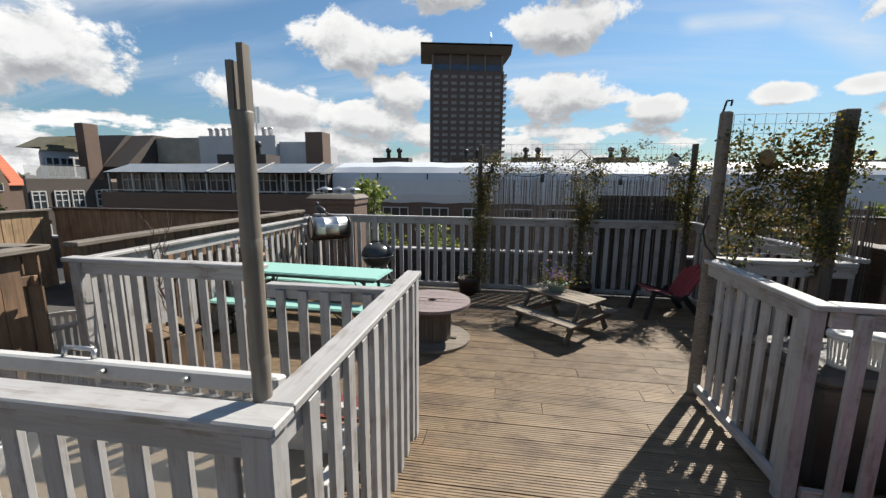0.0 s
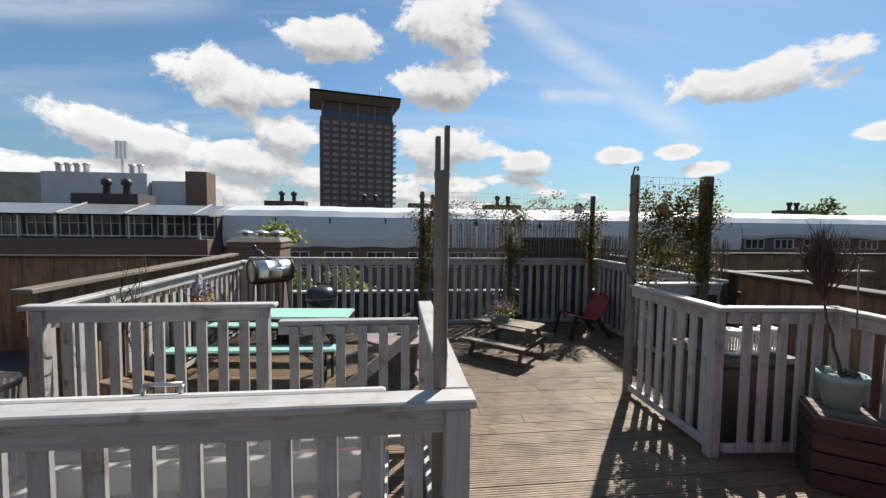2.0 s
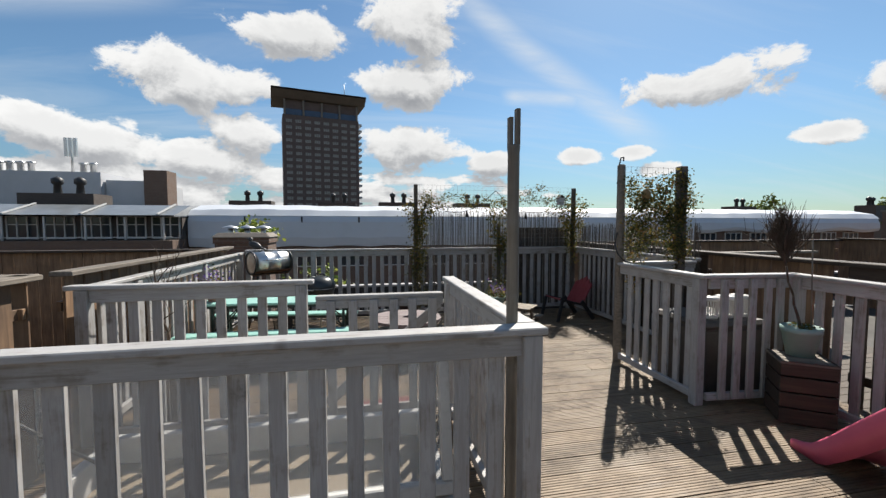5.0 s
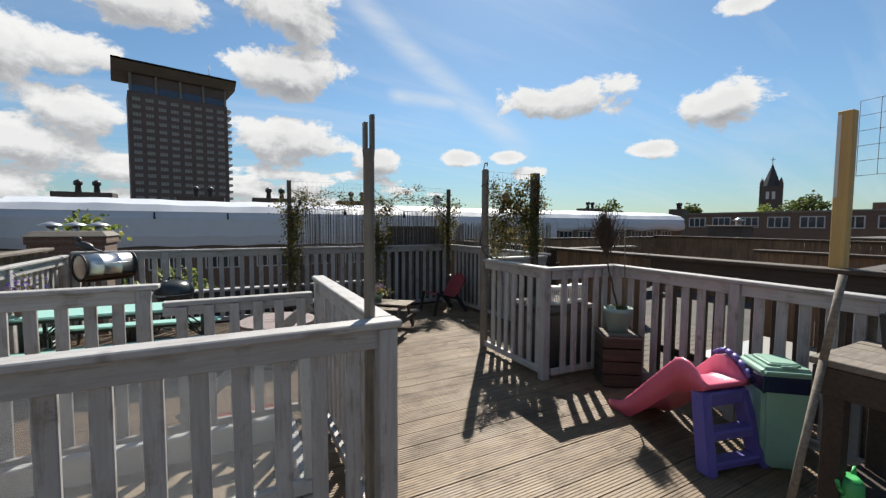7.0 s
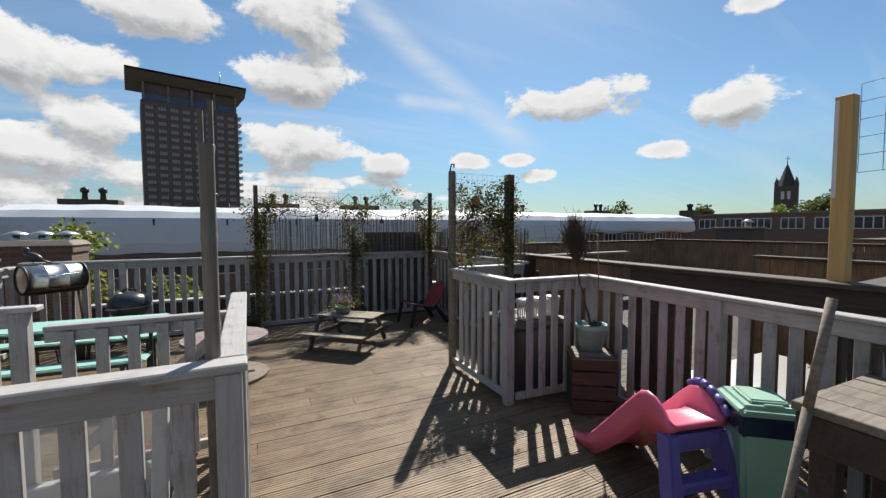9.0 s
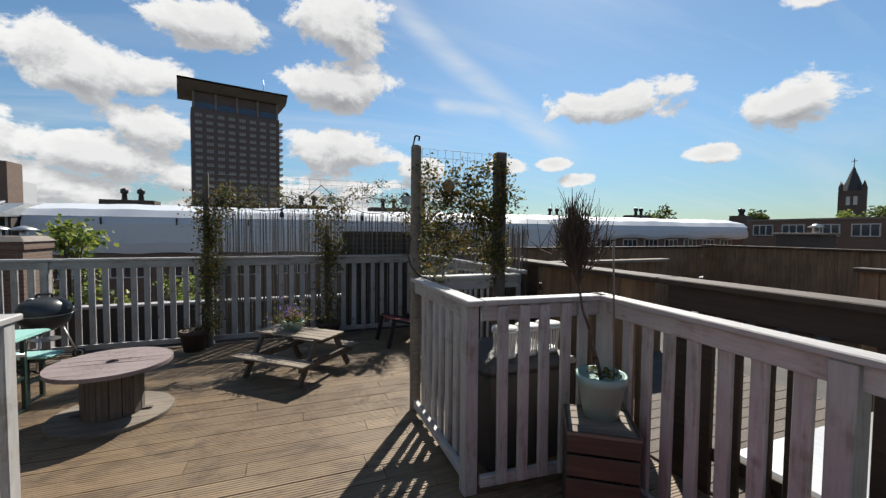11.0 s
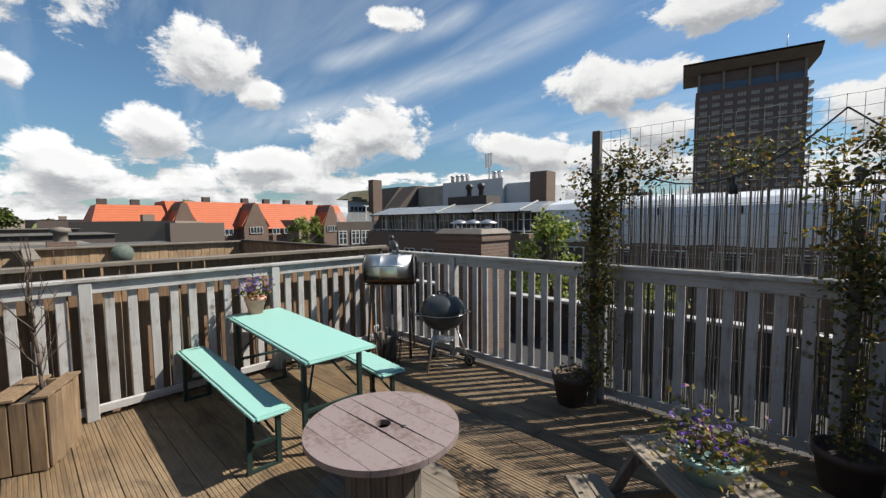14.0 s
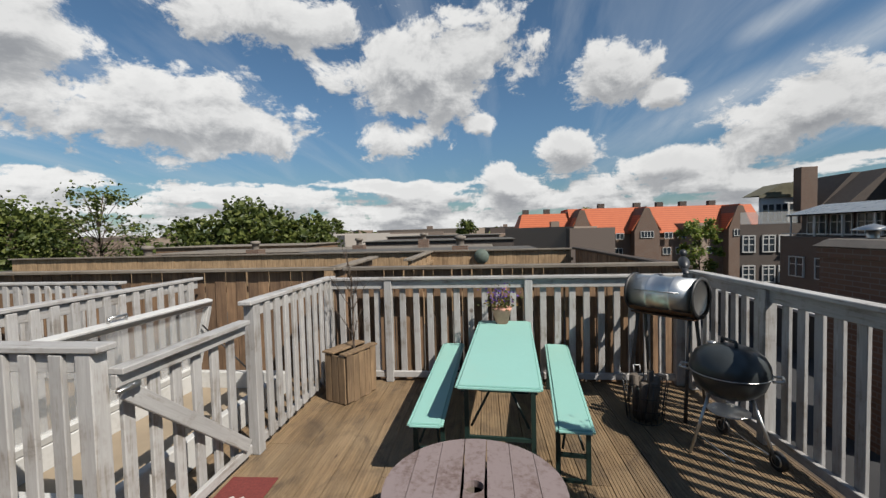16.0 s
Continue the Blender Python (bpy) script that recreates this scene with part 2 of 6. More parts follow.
def weathered_paint(name, along):
    """Grey-white paint on rough timber: grain shows through, with knots, scuffs and dirt. along: how the grain is drawn out."""
    m, n = material(name)
    at = n.add("ShaderNodeTexCoord").outputs["Object"]
    rnd = n.add("ShaderNodeObjectInfo").outputs["Random"]
    at = n.add("ShaderNodeVectorMath", p_operation="ADD", i0=at, i1=n.add("ShaderNodeCombineXYZ", X=n.math("MULTIPLY", rnd, 31.0), Y=n.math("MULTIPLY", rnd, 17.0), Z=n.math("MULTIPLY", rnd, 5.0)).outputs[0]).outputs[0]
    grain = n.noise(n.scaled(at, *along), 1.0, 6, 0.62, 0.3)
    blot = n.noise(at, 5.0, 6, 0.62)
    fine = n.noise(at, 60.0, 4, 0.6)
    c = n.mix(n.ramp(grain, (0.38, 0.0), (0.62, 1.0)), (0.285, 0.277, 0.270), (0.365, 0.360, 0.354))
    c = n.mix(n.math("MULTIPLY", n.ramp(n.math("MULTIPLY_ADD", grain, 0.6, n.math("MULTIPLY", blot, 0.5)), (0.56, 0.0), (0.68, 1.0)), 0.75), c, (0.15, 0.125, 0.10))
    c = n.mix(n.math("MULTIPLY", n.ramp(n.math("MULTIPLY_ADD", fine, 0.4, n.math("MULTIPLY", blot, 0.6)), (0.60, 0.0), (0.70, 1.0)), 0.5), c, (0.10, 0.09, 0.075))
    knot = n.add("ShaderNodeTexVoronoi", Vector=at, Scale=2.3).outputs["Distance"]
    c = n.mix(n.ramp(knot, (0.03, 0.85), (0.085, 0.0)), c, (0.09, 0.07, 0.055))
    tone = n.math("MULTIPLY_ADD", rnd, 0.22, 0.88)
    c = n.mix(1.0, c, n.add("ShaderNodeCombineColor", Red=tone, Green=tone, Blue=tone).outputs[0], "MULTIPLY")
    finish(n, c, n.math("MULTIPLY_ADD", grain, 0.25, 0.42), n.math("ADD", grain, n.math("MULTIPLY", fine, 0.3)), 0.35, 0.003)
    return m


WHITE = weathered_paint("weathered_white_paint", (2.5, 45, 45))
WHITE_UPRIGHT = weathered_paint("weathered_white_paint_upright", (45, 45, 2.5))
def deck_timber():
    """Weathered softwood: grain and tone board by board, grime and bleached patches running across the boards."""
    m, n = material("deck_timber")
    at = n.add("ShaderNodeTexCoord").outputs["Object"]
    place = n.add("ShaderNodeNewGeometry").outputs["Position"]
    rnd = n.add("ShaderNodeObjectInfo").outputs["Random"]
    shift = n.add("ShaderNodeVectorMath", p_operation="ADD", i0=at, i1=n.add("ShaderNodeCombineXYZ", X=n.math("MULTIPLY", rnd, 37.0), Y=n.math("MULTIPLY", rnd, 11.0), Z=rnd).outputs[0]).outputs[0]
    grain = n.noise(n.scaled(shift, 2.5, 34, 34), 1.0, 6, 0.62, 0.4)
    c = n.mix(n.ramp(grain, (0.3, 0.0), (0.72, 1.0)), (0.092, 0.060, 0.032), (0.205, 0.138, 0.075))
    bleach = n.noise(place, 0.9, 6, 0.62, 0.3)
    c = n.mix(n.math("MULTIPLY", n.ramp(bleach, (0.44, 0.0), (0.66, 1.0)), 0.5), c, (0.235, 0.18, 0.115))
    grime = n.noise(n.scaled(place, 1.0, 1.6, 1.0), 2.6, 8, 0.68, 0.6)
    c = n.mix(n.math("MULTIPLY", n.ramp(grime, (0.50, 0.0), (0.66, 1.0)), 0.66), c, (0.055, 0.039, 0.026))
    speck = n.noise(place, 26.0, 5, 0.7)
    c = n.mix(n.math("MULTIPLY", n.ramp(speck, (0.60, 0.0), (0.70, 1.0)), 0.6), c, (0.045, 0.034, 0.024))
    knot = n.add("ShaderNodeTexVoronoi", Vector=n.scaled(shift, 1.0, 2.2, 2.2), Scale=1.9).outputs["Distance"]
    c = n.mix(n.ramp(knot, (0.03, 0.75), (0.07, 0.0)), c, (0.05, 0.03, 0.018))
    tone = n.math("MULTIPLY_ADD", rnd, 0.26, 0.85)
    c = n.mix(1.0, c, n.add("ShaderNodeCombineColor", Red=tone, Green=tone, Blue=tone).outputs[0], "MULTIPLY")
    finish(n, c, n.math("MULTIPLY_ADD", grime, 0.4, 0.46), n.math("ADD", grain, n.math("MULTIPLY", speck, 0.4)), 0.3, 0.004)
    return m


DECK = deck_timber()
DARKWOOD = wood("dark_stained_wood", (0.065, 0.043, 0.029), (0.028, 0.019, 0.013), (3, 50, 50), 0.75, 0.5, 0.4)
# light brown, with the sunshine on the far wall put into the wood colour
SUNLITPLANK = wood("sunlit_pale_fence_wood", (0.34, 0.235, 0.14), (0.17, 0.11, 0.062), (30, 30, 2.2), 0.8, 0.5, 0.4)
PLANK = wood("brown_fence_wood", (0.265, 0.165, 0.096), (0.115, 0.068, 0.041), (30, 30, 2.2), 0.8, 0.5, 0.5)
GREYWOOD = wood("silvered_wood", (0.22, 0.19, 0.155), (0.10, 0.082, 0.065), (3, 50, 50), 0.8, 0.4, 0.25)
POSTWOOD = wood("grey_post_wood", (0.13, 0.108, 0.088), (0.058, 0.047, 0.038), (50, 50, 2.5), 0.85, 0.4, 0.2)
PICNIC = wood("pale_picnic_wood", (0.25, 0.21, 0.16), (0.12, 0.095, 0.07), (3, 50, 50), 0.75, 0.35, 0.25)
CRATEWOOD = wood("crate_wood", (0.23, 0.155, 0.09), (0.10, 0.064, 0.036), (30, 30, 3), 0.8, 0.45, 0.3)
MINT = paint("mint_paint", (0.235, 0.445, 0.395), (0.30, 0.43, 0.36), 0.3, 0.5, 4.0, 0.08)
SPOOLPAINT = paint("washed_pink_paint", (0.19, 0.152, 0.150), (0.085, 0.052, 0.042), 0.85, 0.7, 5.0, 0.4)
GREENSTEEL = plain("dark_green_steel", (0.012, 0.03, 0.025), 0.45)
STEEL = plain("brushed_steel", (0.76, 0.75, 0.72), 0.36, 0.15, 5, 0.03, Metallic=1.0)
ALU = plain("dull_aluminium", (0.55, 0.55, 0.54), 0.4, 0.15, 20, 0.05, Metallic=1.0)
ENAMEL = plain("black_enamel", (0.032, 0.037, 0.039), 0.30, 0.2, 8, 0.02)
BLACK = plain("black_plastic", (0.02, 0.02, 0.021), 0.5)
TERRACOTTA = plain("dark_terracotta", (0.065, 0.038, 0.03), 0.75, 0.4)
PINKPOT = plain("pink_clay", (0.62, 0.31, 0.23), 0.7, 0.3)
SAGE = plain("sage_plastic", (0.24, 0.36, 0.33), 0.5, 0.12)
PINK = plain("pink_plastic", (0.62, 0.12, 0.20), 0.4, 0.12, 5)
PURPLE = plain("purple_plastic", (0.11, 0.09, 0.32), 0.4, 0.12, 5)
BINGREEN = plain("pale_green_plastic", (0.22, 0.38, 0.30), 0.45, 0.15, 5)
TARP = paint("white_tarpaulin", (0.52, 0.55, 0.59), (0.40, 0.42, 0.44), 0.3, 0.45, 0.25, 0.1)
BRICK = brickwork("brown_brick", (0.15, 0.088, 0.06), (0.11, 0.065, 0.047), (0.16, 0.14, 0.12))
DARKBRICK = brickwork("dark_brick", (0.075, 0.056, 0.047), (0.055, 0.042, 0.036), (0.09, 0.08, 0.072))
ROOFING = plain("roofing_felt", (0.085, 0.08, 0.072), 0.9, 0.5, 1.5, 0.3)
GROUND = plain("courtyard_ground", (0.10, 0.10, 0.075), 0.95, 0.5, 0.2, 0.2)
REDCHAIR = plain("red_plastic", (0.26, 0.045, 0.05), 0.5, 0.2, 6)


# ---- mesh helpers ----
def box(bm, x0, x1, y0, y1, z0, z1, m=None):
    vs = [bm.verts.new(m @ Vector(p) if m else p) for p in
          ((x0, y0, z0), (x1, y0, z0), (x1, y1, z0), (x0, y1, z0), (x0, y0, z1), (x1, y0, z1), (x1, y1, z1), (x0, y1, z1))]
    for f in ((3, 2, 1, 0), (4, 5, 6, 7), (0, 1, 5, 4), (1, 2, 6, 5), (2, 3, 7, 6), (3, 0, 4, 7)):
        bm.faces.new([vs[i] for i in f])
    return vs


def boxed(x0, x1, y0, y1, z0, z1, bevel=0.0, m=None):
    bm = bmesh.new()
    box(bm, x0, x1, y0, y1, z0, z1, m)
    if bevel:
        bmesh.ops.bevel(bm, geom=bm.edges[:], offset=bevel, segments=1, affect="EDGES")
    return bm


def rod(bm, a, b, r0, r1=None, seg=10, caps=True):
    """A round bar from a to b, thicker at one end where r1 is given."""
    a, b = Vector(a), Vector(b)
    r1 = r0 if r1 is None else r1
    q = (b - a).to_track_quat("Z", "Y").to_matrix()
    rings = []
    for p, r in ((a, r0), (b, r1)):
        rings.append([bm.verts.new(p + q @ Vector((r * math.cos(k * math.tau / seg), r * math.sin(k * math.tau / seg), 0))) for k in range(seg)])
    for k in range(seg):
        bm.faces.new((rings[0][k], rings[0][(k + 1) % seg], rings[1][(k + 1) % seg], rings[1][k])).smooth = True
    if caps:
        bm.faces.new(rings[0][::-1])
        bm.faces.new(rings[1])


def turned(bm, profile, seg=24, centre=(0, 0), m=None):
    """A body of revolution about z from (radius, height) pairs."""
    rings = []
    for r, z in profile:
        if r < 1e-6:
            p = Vector((centre[0], centre[1], z))
            rings.append([bm.verts.new(m @ p if m else p)])
        else:
            pts = [Vector((centre[0] + r * math.cos(k * math.tau / seg), centre[1] + r * math.sin(k * math.tau / seg), z)) for k in range(seg)]
            rings.append([bm.verts.new(m @ p if m else p) for p in pts])
    for a, b in zip(rings, rings[1:]):
        for k in range(seg):
            j = (k + 1) % seg
            if len(a) == 1 and len(b) == 1:
                continue
            if len(a) == 1:
                f = bm.faces.new((a[0], b[j], b[k]))
            elif len(b) == 1:
                f = bm.faces.new((a[k], a[j], b[0]))
            else:
                f = bm.faces.new((a[k], a[j], b[j], b[k]))
            f.smooth = True


def tube(bm, points, r, seg=6, taper=1.0):
    pts = [Vector(p) for p in points]
    for i, (a, b) in enumerate(zip(pts, pts[1:])):
        f0, f1 = 1 + (taper - 1) * i / (len(pts) - 1), 1 + (taper - 1) * (i + 1) / (len(pts) - 1)
        rod(bm, a, b, r * f0, r * f1, seg, caps=True)


def mesh_of(name, bm, mat):
    bm.normal_update()
    me = bpy.data.meshes.new(name)
    bm.to_mesh(me)
    bm.free()
    if mat:
        me.materials.append(mat)
    return me


def thing(name, m=None, label="", category="", group="", kind=""):
    ob = new(name)
    ob.empty_display_size = 0.1
    ob.matrix_world = m or Matrix()
    return tagged(ob, label, category, group, kind)


def part(name, bm, mat, parent=None, label="", m=None):
    """One mesh object, a part of its parent, from a bmesh or from a mesh that others share."""
    me = bm if isinstance(bm, bpy.types.Mesh) else mesh_of(name, bm, mat)
    ob = new(name, me)
    if parent:
        ob.parent = parent
    if m:
        ob.matrix_local = m
    return tagged(ob, label)


def solid(name, bm, mat, label, category, group="", kind="", m=None):
    """A thing that is one mesh."""
    ob = part(name, bm, mat, None, label, m)
    return tagged(ob, label, category, group, kind)


# ---- fences of painted boards ----
shared = {}


def shared_box(key, mat, *dims, bevel=0.004):
    k = (key, mat.name, *[round(d, 3) for d in dims])
    if k not in shared:
        shared[k] = mesh_of(key, boxed(*dims, bevel=bevel), mat)
    return shared[k]


def fence(p0, p1, top, posts, label, pitch=0.158, wide=0.071, bottom=0.12, side=1, group="painted fences of the terrace", cap=(0.06, 0.06), foot=0.0, category="fence", name="fence", fascia=0.10):
    """A run of painted fence from p0 to p1. posts: distances of the posts along it. side: which side the balusters are nailed to."""
    a, b = Vector((*p0, 0)), Vector((*p1, 0))
    length = (b - a).length
    m = Matrix.Translation(a) @ Matrix.Rotation(math.atan2(b.y - a.y, b.x - a.x), 4, "Z")
    f = thing(name, m, label, category, group)
    part("cap_rail", boxed(-cap[0], length + cap[1], -0.055, 0.055, top - 0.034, top, 0.006), WHITE, f)
    part("upper_rail", boxed(0, length, 0.004 * side - 0.018, 0.004 * side + 0.018, top - 0.036 - fascia, top - 0.036, 0.004), WHITE, f)
    part("lower_rail", boxed(0, length, -0.02, 0.02, bottom - 0.07, bottom, 0.004), WHITE, f)
    y0 = side * 0.036
    bal = shared_box("baluster", WHITE_UPRIGHT, -wide / 2, wide / 2, -0.0145, 0.0145, bottom - 0.05, top - 0.042)
    stops = sorted({-0.02, length + 0.02, *posts})
    for d0, d1 in zip(stops, stops[1:]):
        n = int((d1 - d0) / pitch + 0.5) - 1
        for i in range(1, n + 1):
            x = d0 + (d1 - d0) * i / (n + 1)
            part("baluster", bal, WHITE_UPRIGHT, f, m=pose(x + random.uniform(-0.006, 0.006), y0, 0, 0, random.uniform(-0.35, 0.35), random.uniform(-2, 2)))
    post = shared_box("post", WHITE_UPRIGHT, -0.045, 0.045, -0.045, 0.045, foot, top - 0.036, bevel=0.006)
    for d in posts:
        part("post", post, WHITE_UPRIGHT, f, m=pose(d, -side * 0.0, 0))
    return f


# the stairwell with its rooflight
fence((-3.47, 1.028), (-0.5, 1.028), 1.247, [0.139, 2.965], "weathered white fence beside the rooflight opening", side=1)
fence((-0.5, 1.088), (-0.5, 2.80), 1.247, [1.68], "weathered white fence along the rooflight, bamboo pole at its corner", side=-1, cap=(-0.0, 0.06))
fence((-3.38, 2.825), (-1.72, 2.825), 1.25, [0.045, 1.62], "weathered white fence behind the rooflight", side=1)
# terrace edge
fence((-3.35, 2.85), (-3.35, 6.85), 1.235, [0.70, 2.32, 3.95], "weathered white fence before a bamboo screen", side=1, cap=(0, 0.06))
fence((-3.29, 6.9), (2.98, 6.9), 1.28, [0.05, 1.15, 3.0, 4.6, 6.2], "weathered white fence at the end of the terrace", side=1, cap=(-0.0, 0.06))
fence((3.04, 6.84), (3.04, 3.85), 1.28, [1.4, 2.9], "weathered white fence before a dark plank wall", side=1, cap=(0, 0.06))
fence((1.872, 3.73), (1.85, 2.485), 1.25, [1.20], "weathered white fence round the sunken corner", side=1, cap=(0.0, 0.06))
fence((1.91, 2.485), (2.76, 2.42), 1.25, [], "weathered white fence round the sunken corner", side=-1, cap=(0.0, 0.05))
fence((2.80, 2.42), (2.60, -0.02), 1.25, [0.045, 1.36, 2.3], "weathered white fence beside a toy slide", side=1)
fence((-3.12, 0.30), (-3.20, -3.2), 1.25, [0.05, 1.4, 2.8], "weathered white fence before a plank wall", side=1)

# ---- floor ----
floor_ob = solid("floor", boxed(-3.45, 3.35, -3.4, 7.02, -0.16, -0.04), DARKWOOD, "", "floor", kind="structure")
far_ground = solid("ground", boxed(-900, 900, -900, 900, -11.2, -11.0), GROUND, "", "ground", kind="structure")

# ---- deck boards ----
def deck_board(length):
    """A grooved deck board along x."""
    wide, grooves = 0.174, 7
    step = wide / grooves
    prof = [(-wide / 2, -0.04)]
    for i in range(grooves):
        y = -wide / 2 + i * step
        prof += [(y + 0.004, 0.0), (y + step - 0.0055, 0.0), (y + step - 0.0035, -0.0030), (y + step + 0.0016, -0.0030)]
    prof += [(wide / 2, -0.04)]
    bm = bmesh.new()
    ends = [[bm.verts.new((x, y, z)) for y, z in prof] for x in (-length / 2, length / 2)]
    for k in range(len(prof) - 1):
        bm.faces.new((ends[0][k], ends[1][k], ends[1][k + 1], ends[0][k + 1]))
    bm.faces.new(ends[0][::-1])
    bm.faces.new(ends[1])
    bmesh.ops.recalc_face_normals(bm, faces=bm.faces[:])
    return mesh_of("deck_board", bm, DECK)


def lay_deck():
    rng = random.Random(4)
    meshes = {}
    y, row = -3.3, 0
    while y < 6.86:
        cuts = [-3.42] + [c + rng.choice((-0.4, 0.0, 0.0, 0.5)) for c in ((-1.5, 0.9) if row % 2 else (-0.4, 1.7))] + [3.28]
        for a, b in zip(cuts, cuts[1:]):
            length = round(b - a - 0.005, 3)
            if length not in meshes:
                meshes[length] = deck_board(length)
            part("deck_board", meshes[length], DECK, floor_ob, m=pose((a + b) / 2, y, rng.uniform(-0.0015, 0.0015), rng.uniform(-0.25, 0.25)))
        y += 0.178
        row += 1


# ---- plank walls ----
def plank_wall(p0, p1, z0, z1, label, mat=PLANK, coping=GREYWOOD, pitch=0.15, seed=1, joined=False, cap=0.05, thin=0.02, name="plank_wall", rail=True):
    """A wall of upright planks on a rail, with a coping board."""
    rng = random.Random(seed)
    a, b = Vector((*p0, 0)), Vector((*p1, 0))
    length = (b - a).length
    w = thing(name, Matrix.Translation(a) @ Matrix.Rotation(math.atan2(b.y - a.y, b.x - a.x), 4, "Z"), label, "wooden wall", "plank walls of the roof terraces")
    n = int(length / pitch)
    if joined:
        bm = bmesh.new()
        for i in range(n):
            d = rng.uniform(0, 0.012)
            box(bm, i * pitch, (i + 1) * pitch - 0.008, -thin / 2 + d, thin / 2 + d, z0, z1 - 0.04)
        tagged(part("planks", bm, mat, w), kind="stuff")
    else:
        me = [mesh_of("plank", boxed(0, pitch * f, -thin / 2, thin / 2, z0, z1 - 0.04, 0.003), mat) for f in (0.93, 0.90, 0.95)]
        for i in range(n):
            part("plank", rng.choice(me), mat, w, m=pose(i * pitch, rng.uniform(0, 0.014), rng.uniform(-0.01, 0.006), 0, rng.uniform(-0.35, 0.35), rng.uniform(-1, 1)))
    if rail:
        part("rail", boxed(0, length, thin / 2 + 0.016, thin / 2 + 0.05, z1 - 0.32, z1 - 0.24, 0.004), mat, w)
    part("coping", boxed(-0.03, length + 0.03, -0.05 - cap * 0.6, 0.05 + cap * 0.6, z1 - 0.04, z1, 0.006), coping, w)
    return w


plank_wall((3.33, 6.98), (3.315, 3.90), -0.1, 1.36, "dark stained plank wall behind the white fence", DARKWOOD, DARKWOOD, 0.14, 2, cap=0.09)
plank_wall((3.315, 3.83), (3.305, 2.36), -0.1, 1.36, "brown plank wall with open joints behind the sunken corner", PLANK, DARKWOOD, 0.155, 15, cap=0.09)
open_fence = thing("palisade", pose(3.305, 2.29, 0, 0, 0, -90.3), "open palisade of dark planks under a heavy coping", "wooden wall", "plank walls of the roof terraces")
part("coping", boxed(-0.035, 4.85, -0.104, 0.104, 1.32, 1.36, 0.006), DARKWOOD, open_fence)
part("beam", boxed(0, 4.85, -0.04, 0.04, 1.16, 1.318, 0.006), DARKWOOD, open_fence)
part("rail", boxed(0, 4.85, 0.022, 0.06, 0.20, 0.29, 0.004), DARKWOOD, open_fence)
for k in range(28):
    part("plank", shared_box("narrow_plank", DARKWOOD, -0.052, 0.052, -0.02, 0.018, -0.1, 1.158), DARKWOOD, open_fence, m=pose(0.09 + 0.171 * k, 0, random.uniform(-0.004, 0.0), 0, 0, random.uniform(-2, 2)))
plank_wall((-3.66, -5.0), (-3.66, 2.78), -0.3, 1.34, "weathered brown plank wall with a grey coping", PLANK, GREYWOOD, 0.15, 3, cap=0.06)
plank_wall((-3.66, 2.78), (-5.9, 2.66), -0.3, 1.34, "weathered brown plank wall between two terraces", PLANK, GREYWOOD, 0.15, 4, cap=0.06)
plank_wall((-3.56, 2.98), (-3.56, 6.9), -0.3, 1.345, "slatted brown screen with a silvered coping board", PLANK, GREYWOOD, 0.12, 5, cap=0.05)
plank_wall((-9.0, -9.0), (-9.0, 6.9), -0.3, 1.28, "light brown plank wall with knots in a sunlit tone, silvered coping", SUNLITPLANK, GREYWOOD, 0.16, 6, True)
plank_wall((-9.0, 6.95), (-3.62, 6.98), -0.3, 1.30, "brown plank wall at the edge of the roofs", PLANK, DARKWOOD, 0.16, 7, True)
plank_wall((-9.0, 3.3), (-5.9, 3.3), -0.3, 1.28, "open slatted brown fence of a neighbouring terrace", SUNLITPLANK, GREYWOOD, 0.22, 9, True)
plank_wall((3.4, 7.5), (10.9, 7.5), -0.3, 1.36, "reddish brown plank wall across the neighbouring terrace", PLANK, DARKWOOD, 0.16, 10, True)
plank_wall((10.9, 7.5), (10.9, -5.0), -0.3, 1.40, "reddish brown plank wall of the next terrace", PLANK, DARKWOOD, 0.16, 11, True)
plank_wall((6.2, 2.5), (6.2, 0.75), -0.3, 1.34, "brown plank partition of the neighbouring terrace", PLANK, DARKWOOD, 0.15, 12, True)
plank_wall((6.2, 0.72), (3.42, 0.55), -0.3, 1.33, "brown plank partition of the neighbouring terrace", PLANK, DARKWOOD, 0.15, 13, True)
plank_wall((3.42, 4.5), (6.0, 4.6), -0.3, 1.30, "short brown plank partition with a pale coping", PLANK, GREYWOOD, 0.15, 14, True)

# ---- the roofs that the terraces stand on ----
roof_sheet = solid("roof_deck", boxed(-60, 34, -30, 7.1, -0.45, -0.30), ROOFING, "", "flat roof", kind="structure")
solid("house_block", boxed(-59.8, 33.8, -29.8, 6.9, -11.0, -0.46), BRICK, "", "building", kind="structure")
solid("roof_deck", boxed(-16, 20, 7.11, 11.3, -1.05, -0.9), plain("black_bitumen", (0.028, 0.028, 0.03), 0.85, 0.4, 1.5, 0.2), "", "flat roof", kind="structure")
solid("house_block", boxed(-15.9, 19.9, 7.11, 11.2, -11.0, -1.06), BRICK, "", "building", kind="structure")
edge = thing("roof_edge", None, "black roof upstand with a white metal trim", "roof edge")
part("upstand", boxed(-16, 20, 11.0, 11.2, -0.9, -0.06), BLACK, edge)
part("trim", boxed(-16, 20, 10.96, 11.24, -0.06, 0.0, 0.01), WHITE, edge)
# brown boards in a darker wood: shade behind the palisade put into the colour
terrace = thing("neighbour_floor", None, "brown boards of the neighbouring terrace, coloured dark for shade", "floor", kind="structure")
